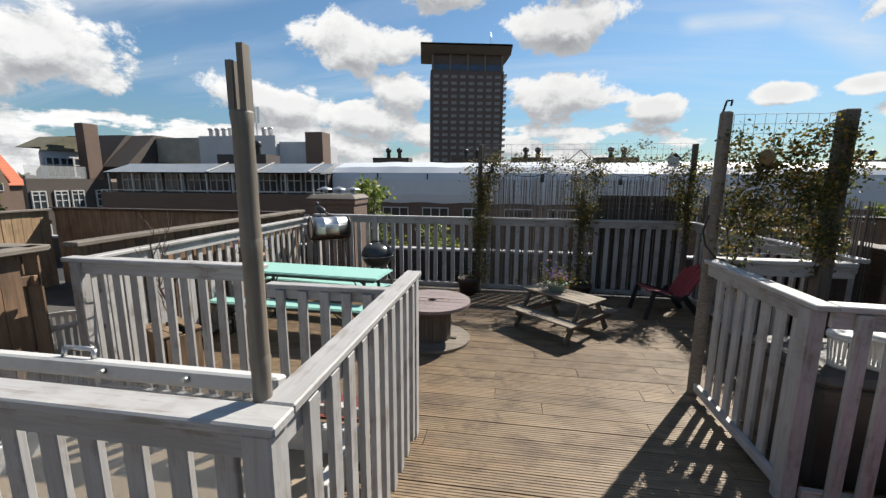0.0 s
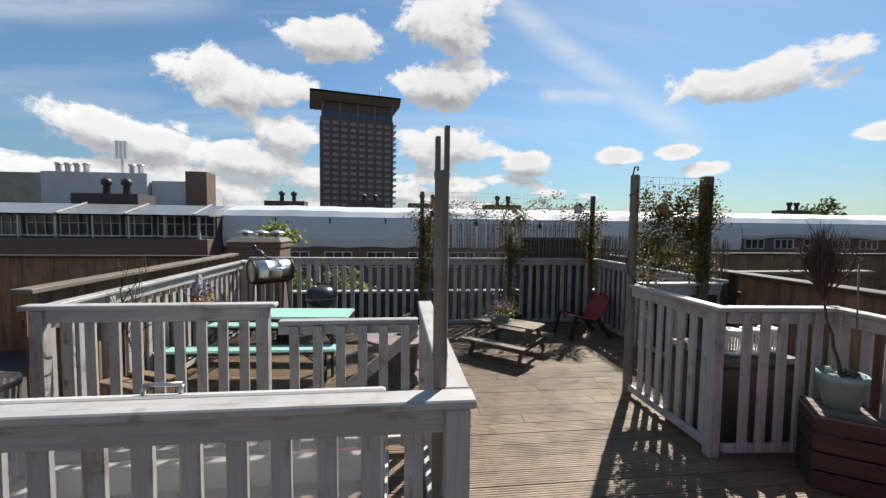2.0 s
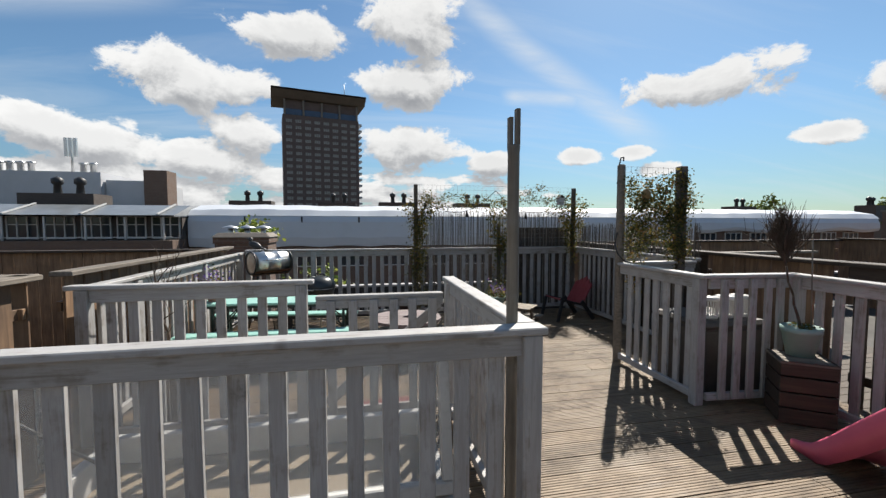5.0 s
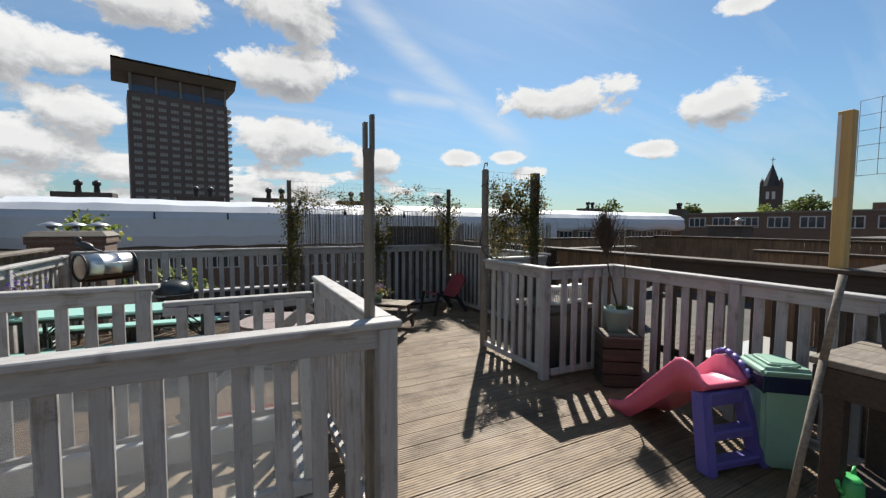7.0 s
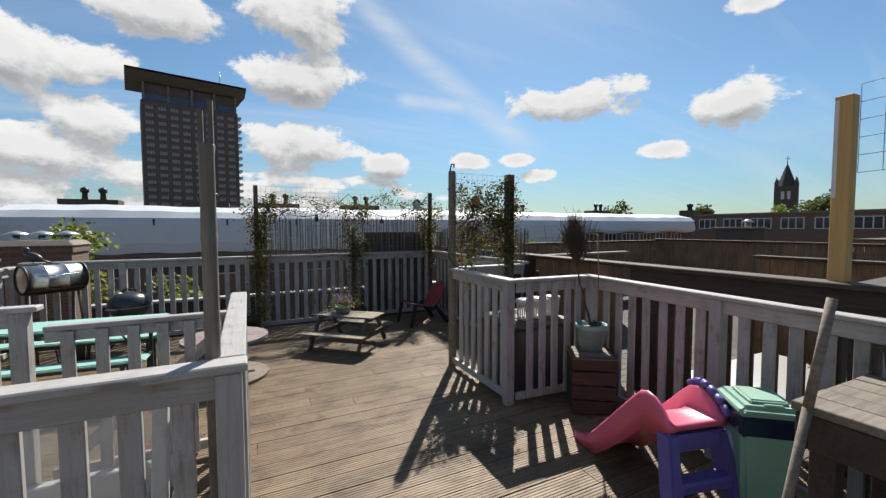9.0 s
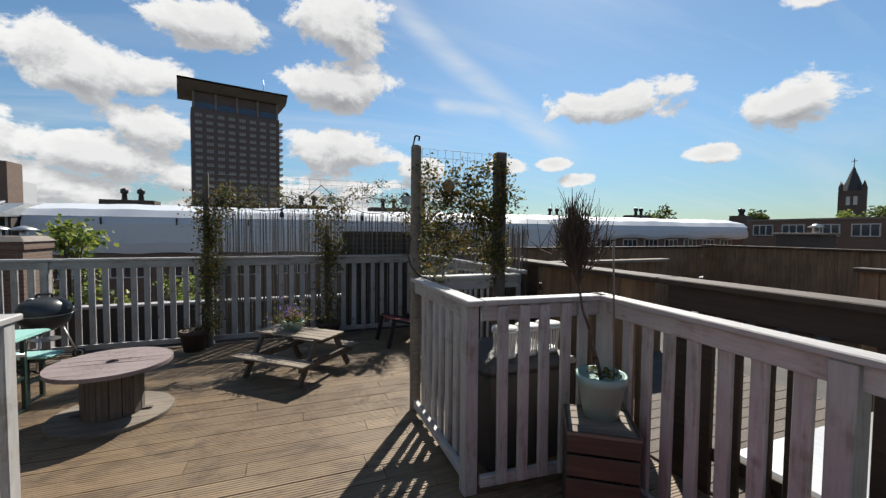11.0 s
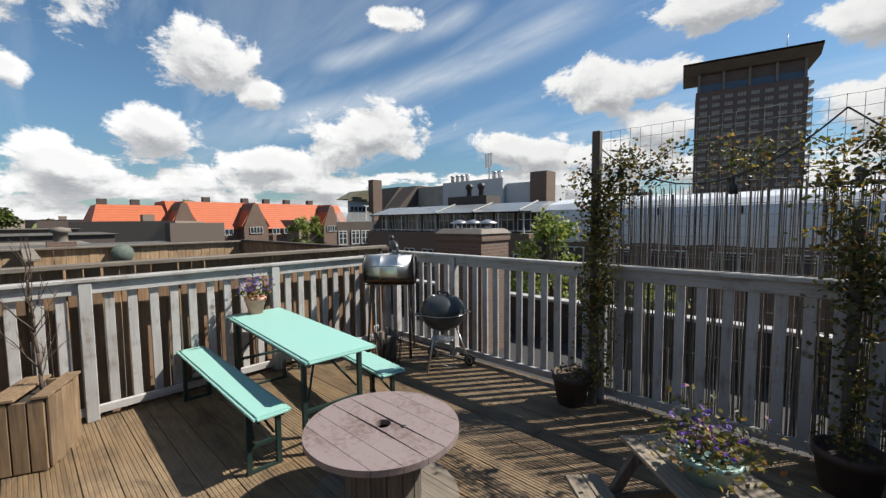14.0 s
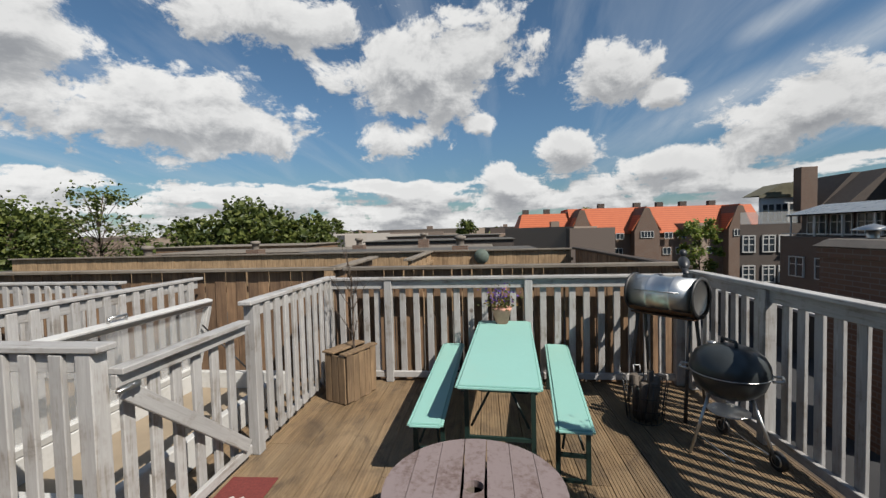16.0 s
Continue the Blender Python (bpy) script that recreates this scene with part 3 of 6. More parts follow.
for i in range(28):
    part("deck_board", shared_box("deck_board", POSTWOOD, 3.45, 6.1, -0.07, 0.07, -0.12, -0.08), POSTWOOD, terrace, m=pose(0, 0.75 + i * 0.145, 0))
light_dome = solid("neighbour_rooflight", boxed(3.75, 5.7, 1.05, 2.15, -0.05, 0.10, 0.02), ALU, "pale metal rooflight on the neighbouring terrace", "rooflight")


# ---- rooflight of the stairwell, its leaf open ----
GLASS, _g = material("clear_glass")
_mix = _g.add("ShaderNodeMixShader", Fac=0.30, i1=_g.add("ShaderNodeBsdfTransparent").outputs[0],
              i2=_g.add("ShaderNodeBsdfPrincipled", Base_Color=(0.45, 0.46, 0.46, 1), Roughness=0.12).outputs[0])
_g.add("ShaderNodeOutputMaterial", Surface=_mix.outputs[0])
WINDOW = plain("window_glass", (0.035, 0.045, 0.055), 0.08, 0.4, 0.6, 0.0)
FRAME = paint("white_frame_paint", (0.45, 0.45, 0.44), (0.22, 0.2, 0.18), 0.35, 0.4, 4.0, 0.1)
CREAM = plain("cream_lining", (0.27, 0.215, 0.15), 0.6, 0.2, 3)

well = thing("rooflight", pose(0, 0, 0), "white framed rooflight with its glass leaf standing open", "rooflight")
X0, X1, Y0, Y1, ZC = -2.98, -0.78, 1.36, 2.46, 0.24
part("kerb", boxed(X0, X1, Y0, Y0 + 0.07, 0.0, ZC, 0.008), FRAME, well)
part("kerb", boxed(X0, X1, Y1 - 0.07, Y1, 0.0, ZC, 0.008), FRAME, well)
part("kerb", boxed(X0, X0 + 0.07, Y0 + 0.072, Y1 - 0.072, 0.0, ZC, 0.008), FRAME, well)
part("kerb", boxed(X1 - 0.07, X1, Y0 + 0.072, Y1 - 0.072, 0.0, ZC, 0.008), FRAME, well)
part("lining", boxed(X0 + 0.075, X1 - 0.075, Y0 + 0.075, Y1 - 0.075, 0.01, 0.06), CREAM, well)
leaf = Matrix.Translation((0, Y0 + 0.03, ZC + 0.01)) @ Matrix.Rotation(radians(-13), 4, "X")
LH = 0.83
part("leaf_frame", boxed(X0, X1, -0.035, 0.035, 0.0, 0.07, 0.008, leaf), FRAME, well)
top_bar = part("leaf_frame", boxed(X0, X1, -0.045, 0.035, LH - 0.075, LH, 0.010, leaf), FRAME, well)
part("leaf_frame", boxed(X0, X0 + 0.06, -0.034, 0.034, 0.072, LH - 0.077, 0.006, leaf), FRAME, well)
part("leaf_frame", boxed(X1 - 0.06, X1, -0.034, 0.034, 0.072, LH - 0.077, 0.006, leaf), FRAME, well)
part("glass_pane", boxed(X0 + 0.062, X1 - 0.062, -0.006, 0.006, 0.074, LH - 0.079, 0, leaf), GLASS, well).visible_shadow = False
part("rubber_seal", boxed(X0 + 0.02, X1 - 0.02, 0.037, 0.045, LH - 0.05, LH - 0.02, 0, leaf), ALU, well)
hb = bmesh.new()
tube(hb, [leaf @ Vector(p) for p in ((-1.90, 0.0, LH), (-1.90, 0.0, LH + 0.045), (-1.735, 0.0, LH + 0.045), (-1.735, 0.0, LH))], 0.011, 8)
part("handle", hb, ALU, top_bar, "bare metal pull handle")
for x in (-2.25, -1.62, -1.2):
    kb = bmesh.new()
    rod(kb, leaf @ Vector((x, -0.046, LH - 0.035)), leaf @ Vector((x, -0.075, LH - 0.035)), 0.014, 0.011, 10)
    part("knob", kb, ALU, top_bar)
sb = bmesh.new()
rod(sb, (X0 + 0.1, 2.1, ZC), leaf @ Vector((X0 + 0.1, 0.02, 0.55)), 0.009, None, 8)
part("stay", sb, BLACK, well, "black gas stay")

# gate in the fence behind the rooflight
gate = thing("gate", Matrix.Translation((-0.555, 2.835, 0)) @ Matrix.Rotation(math.pi, 4, "Z"), "low white wooden gate with a diagonal brace", "gate")
GL = 1.09
part("top_rail", boxed(0, GL, -0.045, 0.045, 1.075, 1.11, 0.005), WHITE, gate)
part("upper_rail", boxed(0.0, GL, -0.004, 0.03, 1.0, 1.073, 0.004), WHITE, gate)
part("lower_rail", boxed(0, GL, -0.018, 0.018, 0.06, 0.13, 0.004), WHITE, gate)
for i in range(6):
    part("baluster", shared_box("baluster", WHITE_UPRIGHT, -0.036, 0.036, -0.0135, 0.0135, 0.07, 1.07), WHITE_UPRIGHT, gate, m=pose(0.10 + i * 0.172, 0.046, 0, 0, random.uniform(-0.4, 0.4), 0))
br = math.atan2(0.86, GL - 0.06)
part("brace", boxed(0, 1.30, -0.012, 0.012, -0.045, 0.045, 0.004), WHITE, gate, m=pose(0.02, -0.033, 0.99, 0, math.degrees(br), 0))
lb = bmesh.new()
box(lb, -0.05, 0.07, -0.075, -0.055, 1.0, 1.03)
rod(lb, (-0.08, -0.085, 1.02), (0.05, -0.085, 1.02), 0.009, None, 8)
rod(lb, (0.0, -0.06, 1.02), (0.0, -0.11, 1.035), 0.008, None, 8)
part("latch", lb, ALU, gate, "galvanised sliding latch")

mat_thing = thing("doormat", pose(-1.12, 3.02, 0.004, 0, 0, 2), "dark red doormat with a white cross", "mat")
part("pile", boxed(-0.30, 0.30, -0.17, 0.17, 0, 0.012, 0.004), plain("red_pile", (0.16, 0.03, 0.025), 0.95, 0.4, 60, 0.5), mat_thing)
for a in (45, -45):
    part("cross_bar", boxed(-0.07, 0.07, -0.02, 0.02, 0.0125, 0.0145), FRAME, mat_thing, m=pose(-0.02, 0, 0.0005 * (a > 0), 0, 0, a))

# bamboo pole in the fence corner
pole = thing("bamboo_pole", pose(-0.56, 1.113, 0.0), "weathered bamboo pole with a split top beside the fence", "pole")
BAMBOO = wood("bamboo", (0.23, 0.20, 0.155), (0.11, 0.09, 0.07), (40, 40, 2.0), 0.6, 0.5, 0.1)
pb = bmesh.new()
joints = []
for k in range(6):
    z0, z1 = k * 0.345, (k + 1) * 0.345
    joints += [(0.029, z0 + 0.008), (0.0275, z0 + 0.05), (0.0275, z1 - 0.04), (0.031, z1 - 0.006), (0.0285, z1)]
turned(pb, [(0, 0.0)] + joints + [(0, 2.071)], 12)
part("cane", pb, BAMBOO, pole)
tb = bmesh.new()
for sgn in (-1, 1):
    box(tb, sgn * 0.008, sgn * 0.026, -0.016, 0.016, 2.07, 2.215 + 0.02 * sgn)
part("split_top", tb, BAMBOO, pole)


# ---- table and benches of a folding beer set ----
def folding_leg(parent, x, height, wide, slant):
    lb = bmesh.new()
    for y in (-wide / 2, wide / 2):
        box(lb, x - 0.016, x + 0.016, y - 0.016, y + 0.016, 0.0, height)
    box(lb, x - 0.012, x + 0.012, -wide / 2, wide / 2, height * 0.42, height * 0.42 + 0.024)
    box(lb, x - 0.014, x + 0.014, -wide / 2 - 0.02, wide / 2 + 0.02, 0.0, 0.02)
    leg = part("leg", lb, GREENSTEEL, parent)
    xb = bmesh.new()
    rod(xb, (x, -wide / 2 + 0.03, height * 0.55), (x + slant, 0, height - 0.01), 0.009, None, 8)
    rod(xb, (x, wide / 2 - 0.03, height * 0.55), (x + slant, 0, height - 0.01), 0.009, None, 8)
    part("stay", xb, GREENSTEEL, leg)


def slab_top(length, wide, z, thick, lip=0.012):
    bm = boxed(-length / 2, length / 2, -wide / 2, wide / 2, z - thick, z)
    up = [e for e in bm.edges if all(abs(v.co.x) > length / 2 - 1e-4 and abs(v.co.y) > wide / 2 - 1e-4 for v in e.verts)]
    bmesh.ops.bevel(bm, geom=up, offset=0.022, segments=3, affect="EDGES")
    bmesh.ops.bevel(bm, geom=[e for e in bm.edges if abs(e.verts[0].co.z - e.verts[1].co.z) < 1e-5], offset=0.004, segments=2, affect="EDGES")
    return bm


def beer_piece(name, x, y, rz, length, wide, height, label, category, group=""):
    t = thing(name, pose(x, y, 0, 0, 0, rz), label, category, group)
    top = part("tabletop" if category == "table" else "seat", slab_top(length, wide, height, 0.03), MINT, t)
    part("apron", boxed(-length / 2 + 0.06, length / 2 - 0.06, -wide / 2 + 0.035, -wide / 2 + 0.055, height - 0.062, height - 0.031), GREENSTEEL, t)
    part("apron", boxed(-length / 2 + 0.06, length / 2 - 0.06, wide / 2 - 0.055, wide / 2 - 0.035, height - 0.062, height - 0.031), GREENSTEEL, t)
    for s in (-1, 1):
        folding_leg(t, s * (length / 2 - 0.19), height - 0.031, wide * 0.80, -s * 0.28)
    return t


beer_piece("folding_table", -2.275, 4.825, -4.0, 1.95, 0.57, 0.745, "mint green folding table on dark green steel legs", "table")
beer_piece("folding_bench", -2.37, 4.285, -1.4, 2.0, 0.25, 0.455, "mint green folding bench beside the table", "bench", "benches of the mint table")
beer_piece("folding_bench", -2.343, 5.36, -6.4, 2.02, 0.25, 0.455, "mint green folding bench beside the table", "bench", "benches of the mint table")

# ---- leaves and flowers ----
def leaf_material(name, *stops):
    m, n = material(name)
    isl = n.add("ShaderNodeNewGeometry").outputs["Random Per Island"]
    c = n.ramp(isl, *stops)
    p = n.add("ShaderNodeBsdfPrincipled", Base_Color=c, Roughness=0.55)
    t = n.add("ShaderNodeBsdfTranslucent", Color=c)
    n.add("ShaderNodeOutputMaterial", Surface=n.add("ShaderNodeMixShader", Fac=0.45, i1=p.outputs[0], i2=t.outputs[0]).outputs[0])
    return m


IVY = leaf_material("climber_leaf", (0.0, (0.032, 0.042, 0.013)), (0.4, (0.07, 0.08, 0.022)), (0.68, (0.14, 0.13, 0.032)), (0.86, (0.27, 0.19, 0.04)), (1.0, (0.20, 0.085, 0.028)))
TREELEAF = leaf_material("tree_leaf", (0.0, (0.040, 0.060, 0.014)), (0.5, (0.078, 0.105, 0.022)), (1.0, (0.155, 0.175, 0.040)))
LIMELEAF = leaf_material("lime_leaf", (0.0, (0.08, 0.13, 0.025)), (0.6, (0.17, 0.22, 0.04)), (1.0, (0.28, 0.27, 0.07)))
FLOWER = leaf_material("violet_petal", (0.0, (0.10, 0.05, 0.30)), (0.55, (0.22, 0.12, 0.45)), (0.8, (0.10, 0.09, 0.35)), (1.0, (0.55, 0.30, 0.12)))
DRYTWIG = plain("dry_twig", (0.075, 0.052, 0.037), 0.85)
SOIL = plain("soil", (0.035, 0.026, 0.02), 0.95, 0.4, 40, 0.5)


def leaf_at(bm, p, size, rng):
    """One folded leaf of four points, turned at will."""
    q = Euler((rng.uniform(-1.2, 1.2), rng.uniform(-1.2, 1.2), rng.uniform(0, math.tau))).to_matrix()
    s = size * rng.uniform(0.6, 1.25)
    a, b, c, d, e = (bm.verts.new(p + q @ Vector(v)) for v in ((0, 0, 0), (s * 0.42, s * 0.45, s * 0.12), (0, s, 0), (-s * 0.42, s * 0.45, s * 0.12), (0, s * 0.4, 0)))
    bm.faces.new((a, b, e))
    bm.faces.new((b, c, e))
    bm.faces.new((c, d, e))
    bm.faces.new((d, a, e))


def wander(rng, a, b, n, jitter):
    a, b = Vector(a), Vector(b)
    out = [a]
    for i in range(1, n):
        out.append(a.lerp(b, i / n) + Vector((rng.uniform(-jitter, jitter), rng.uniform(-jitter, jitter) * 0.4, rng.uniform(-jitter, jitter))))
    return out + [b]


def climber(name, label, stems, leaves, seed, spread=0.06, size=0.035, category="climbing plant"):
    """A climber: stems along given ways, leaves scattered round them."""
    rng = random.Random(seed)
    c = thing(name, None, label, category)
    sb, lb = bmesh.new(), bmesh.new()
    ways = [wander(rng, a, b, 7, j) for a, b, j in stems]
    for wy in ways:
        tube(sb, wy, 0.006, 5, 0.4)
    total = sum((w[0] - w[-1]).length for w in ways)
    for wy in ways:
        n = int(leaves * (wy[0] - wy[-1]).length / total)
        for _ in range(n):
            k = rng.uniform(0, len(wy) - 1.001)
            p = wy[int(k)].lerp(wy[int(k) + 1], k % 1)
            leaf_at(lb, p + Vector((rng.gauss(0, spread), rng.gauss(0, spread * 0.6), rng.gauss(0, spread))), size, rng)
    part("stem", sb, DRYTWIG, c)
    tagged(part("foliage", lb, IVY, c), kind="stuff")
    return c


def flower_pot(name, x, y, z, r0, r1, h, mat, label, category="potted plant", seed=3, leaves=160, flowers=90, spread=0.1, up=0.12, petal=0.024):
    rng = random.Random(seed)
    f = thing(name, pose(x, y, z), label, category)
    b = bmesh.new()
    turned(b, [(0, 0), (r0, 0), (r1, h * 0.80), (r1 + 0.008, h * 0.81), (r1 + 0.010, h), (r1 - 0.006, h), (r1 - 0.01, h * 0.86), (0, h * 0.86)], 22)
    part("pot", b, mat, f)
    if leaves:
        lb = bmesh.new()
        for _ in range(leaves):
            leaf_at(lb, Vector((rng.gauss(0, spread * 0.7), rng.gauss(0, spread * 0.7), h * 0.9 + abs(rng.gauss(0, up * 0.6)))), 0.035, rng)
        tagged(part("foliage", lb, IVY, f), kind="stuff")
    if flowers:
        fb = bmesh.new()
        for _ in range(flowers):
            p = Vector((rng.gauss(0, spread * 0.65), rng.gauss(0, spread * 0.65), h + up * 0.35 + abs(rng.gauss(0, up * 0.5))))
            for _ in range(3):
                leaf_at(fb, p, petal, rng)
        tagged(part("blossom", fb, FLOWER, f), kind="stuff")
    return f


flower_pot("flower_pot", -3.12, 4.86, 0.745, 0.066, 0.10, 0.175, PINKPOT, "pink clay pot of violet flowers on the mint table", up=0.17, spread=0.115, flowers=70, leaves=200)

# ---- cable drum as a table ----
drum = thing("cable_drum", pose(-0.69, 4.612, 0), "wooden cable drum table with washed pink top", "table")
R, HZ = 0.455, 0.49


def drum_disc(z0, z1, mat, hole, parent, boards=7):
    step = 2 * R / boards
    for i in range(boards):
        a, b = -R + i * step + 0.0015, -R + (i + 1) * step - 0.0015
        bm = bmesh.new()
        ring = []
        n = 14
        def edge_x(y):
            return math.sqrt(max(R * R - y * y, 0.0004))
        low = [(-edge_x(a + (b - a) * k / n), a + (b - a) * k / n) for k in range(n + 1)]
        high = [(edge_x(y), y) for _, y in reversed(low)]
        if abs((a + b) / 2) < 0.01 and hole:
            pieces = ([p for p in low] + [(-hole * math.sin(t * math.pi / 10), hole * math.cos(t * math.pi / 10)) for t in range(11)],
                      [p for p in high] + [(hole * math.sin(t * math.pi / 10), -hole * math.cos(t * math.pi / 10)) for t in range(11)])
        else:
            pieces = (low + high,)
        for pts in pieces:
            lo = [bm.verts.new((x, y, z0)) for x, y in pts]
            hi = [bm.verts.new((x, y, z1)) for x, y in pts]
            bm.faces.new(lo)
            bm.faces.new(hi)
            for k in range(len(pts)):
                bm.faces.new((lo[k], lo[(k + 1) % len(pts)], hi[(k + 1) % len(pts)], hi[k]))
        bmesh.ops.remove_doubles(bm, verts=bm.verts[:], dist=1e-5)
        bmesh.ops.recalc_face_normals(bm, faces=bm.faces[:])
        part("board", bm, mat, parent)


top_disc = part("tabletop", boxed(-0.30, 0.30, -0.045, -0.0, HZ - 0.055, HZ - 0.036), POSTWOOD, drum)
drum_disc(HZ - 0.035, HZ, SPOOLPAINT, 0.05, top_disc)
base_disc = part("base", boxed(-0.30, 0.30, -0.045, -0.0, 0.036, 0.05), POSTWOOD, drum)
drum_disc(0.002, 0.035, GREYWOOD, 0, base_disc)
for i in range(16):
    part("stave", shared_box("stave", POSTWOOD, 0.205, 0.225, -0.041, 0.041, 0.036, HZ - 0.036, bevel=0.003), POSTWOOD, drum, m=pose(0, 0, 0, 0, 0, i * 22.5))
# black disc laid on the top stands in for a dark bolt hole
cb = bmesh.new()
turned(cb, [(0.0, HZ + 0.0015), (0.017, HZ + 0.0015), (0.017, HZ + 0.003), (0, HZ + 0.003)], 12, (0.12, 0.06))
part("bolt_head", cb, BLACK, top_disc)

# ---- low picnic table ----
picnic = thing("picnic_table", pose(0.895, 5.25, 0, 0, 0, -42.5), "small weathered wooden picnic table with joined benches", "picnic table")
PL = 0.99
for i in range(4):
    part("top_plank", shared_box("top_plank", PICNIC, -PL / 2, PL / 2, -0.049, 0.049, 0.46, 0.48), PICNIC, picnic, m=pose(random.uniform(-0.005, 0.005), -0.153 + i * 0.102, 0))
for s in (-1, 1):
    for k in (0, 1):
        part("seat_plank", shared_box("seat_plank", PICNIC, -PL / 2, PL / 2, -0.047, 0.047, 0.25, 0.27), PICNIC, picnic, m=pose(0, s * (0.375 + 0.098 * k), 0))
for x in (-0.38, 0.38):
    for s in (-1, 1):
        bm = bmesh.new()
        q = Matrix.Rotation(s * radians(33), 4, "X")
        ang = math.atan2(0.27, 0.455)
        box(bm, x - 0.016, x + 0.016, -0.035, 0.035, -0.02, 0.545, Matrix.Translation((0, s * 0.43, 0.02)) @ Matrix.Rotation(s * ang, 4, "X"))
        for v in bm.verts:
            v.co.z = min(max(v.co.z, 0.0), 0.459)
        part("leg", bm, POSTWOOD, picnic)
    part("crossbeam", boxed(x + 0.018, x + 0.05, -0.47, 0.47, 0.18, 0.248, 0.003), POSTWOOD, picnic)
    part("batten", boxed(x + 0.018, x + 0.05, -0.19, 0.19, 0.41, 0.458, 0.003), POSTWOOD, picnic)
flower_pot("flower_bowl", 0.83, 5.335, 0.48, 0.09, 0.125, 0.11, SAGE, "bowl of violet flowers on the picnic table", leaves=420, flowers=40, spread=0.15, up=0.15, seed=8)

# ---- kettle barbecue ----
bbq = thing("kettle_barbecue", pose(-2.0, 6.54, 0, 0, 0, -172) @ Matrix.Scale(0.92, 4), "black enamelled kettle barbecue on three aluminium legs", "barbecue")
kb = bmesh.new()
turned(kb, [(0.0, 0.46), (0.10, 0.465), (0.19, 0.51), (0.25, 0.58), (0.275, 0.66), (0.28, 0.70), (0.272, 0.70)], 32)
part("bowl", kb, ENAMEL, bbq)
kb = bmesh.new()
turned(kb, [(0.285, 0.685), (0.288, 0.702), (0.28, 0.76), (0.245, 0.83), (0.18, 0.88), (0.09, 0.905), (0.0, 0.91)], 32)
lid = part("lid", kb, ENAMEL, bbq)
kb = bmesh.new()
tube(kb, [(-0.08, 0.0, 0.90), (-0.075, 0.0, 0.945), (0.075, 0.0, 0.945), (0.08, 0.0, 0.90)], 0.013, 8)
part("lid_handle", kb, BLACK, lid)
kb = bmesh.new()
turned(kb, [(0, 0.892), (0.035, 0.892), (0.035, 0.905), (0, 0.907)], 14, (0.12, 0.06))
part("vent", kb, ALU, lid)
kb = bmesh.new()
turned(kb, [(0.278, 0.678), (0.290, 0.681), (0.290, 0.687), (0.278, 0.687)], 32)
part("rim", kb, ALU, bbq)
for k, ang in enumerate((90, 210, 330)):
    c, s = math.cos(radians(ang)), math.sin(radians(ang))
    kb = bmesh.new()
    rod(kb, (0.17 * c, 0.17 * s, 0.50), (0.33 * c, 0.33 * s, 0.05 if k else 0.0), 0.0125, None, 10)
    leg = part("leg", kb, ALU, bbq)
    if k:
        wb = bmesh.new()
        ax = Vector((c, s, 0)).cross(Vector((0, 0, 1)))
        axm = Matrix.Translation((0.34 * c, 0.34 * s, 0.075)) @ Vector((0, 1, 0)).to_track_quat("Z", "Y").to_matrix().to_4x4()
        turned(wb, [(0, -0.018), (0.05, -0.018), (0.074, -0.015), (0.075, 0.015), (0.05, 0.018), (0.035, 0.012), (0, 0.012)], 20, (0, 0), axm)
        wheel = part("wheel", wb, BLACK, bbq)
        hb = bmesh.new()
        turned(hb, [(0.036, -0.0195), (0.048, -0.0195), (0.048, 0.0195), (0.036, 0.0195)], 18, (0, 0), axm)
        part("wheel_trim", hb, ALU, wheel)
kb = bmesh.new()
rod(kb, (0.28, 0.165, 0.075), (-0.28, 0.165, 0.075), 0.006, None, 6)
rod(kb, (0.30, -0.17, 0.075), (-0.30, -0.17, 0.075), 0.006, None, 6)
part("axle", kb, ALU, bbq)
kb = bmesh.new()
turned(kb, [(0, 0.335), (0.15, 0.335), (0.155, 0.35), (0.15, 0.345), (0, 0.341)], 24)
part("ash_catcher", kb, ALU, bbq)
for s in (-1, 1):
    kb = bmesh.new()
    tube(kb, [(s * 0.28, -0.07, 0.67), (s * 0.35, -0.06, 0.68), (s * 0.35, 0.06, 0.68), (s * 0.28, 0.07, 0.67)], 0.010, 8)
    part("side_handle", kb, ALU, bbq, m=pose(0, 0, 0, 0, 0, 50))

# ---- steel drum smoker on a stand, with a bird figure ----
smoker = thing("barrel_smoker", pose(-2.79, 6.42, 0, 0, 0, 40), "bright steel barrel smoker lying on a dark stand", "smoker")
BL, BR, BZ = 0.62, 0.172, 1.10
lay = Matrix.Translation((0, 0, BZ)) @ Matrix.Rotation(radians(90), 4, "Y")
kb = bmesh.new()
prof = [(0.0, -BL / 2 + 0.012), (BR - 0.015, -BL / 2 + 0.012), (BR, -BL / 2)]
for c in (-0.11, 0.11):
    prof += [(BR, c - 0.02), (BR + 0.012, c - 0.006), (BR + 0.012, c + 0.006), (BR, c + 0.02)]
prof += [(BR, BL / 2), (BR - 0.015, BL / 2 - 0.012), (0.0, BL / 2 - 0.012)]
turned(kb, prof, 32, (0, 0), lay)
drum_body = part("barrel", kb, STEEL, smoker)
RUST = plain("rusty_steel", (0.17, 0.085, 0.045), 0.65, 0.5, 9, 0.2, Metallic=0.3)
kb = bmesh.new()
arc = [(math.cos(a) * (BR + 0.016), math.sin(a) * (BR + 0.016)) for a in (math.pi * (1.24 + 0.52 * i / 16) for i in range(17))]
inner = [(y * 0.97, z * 0.97) for y, z in arc]
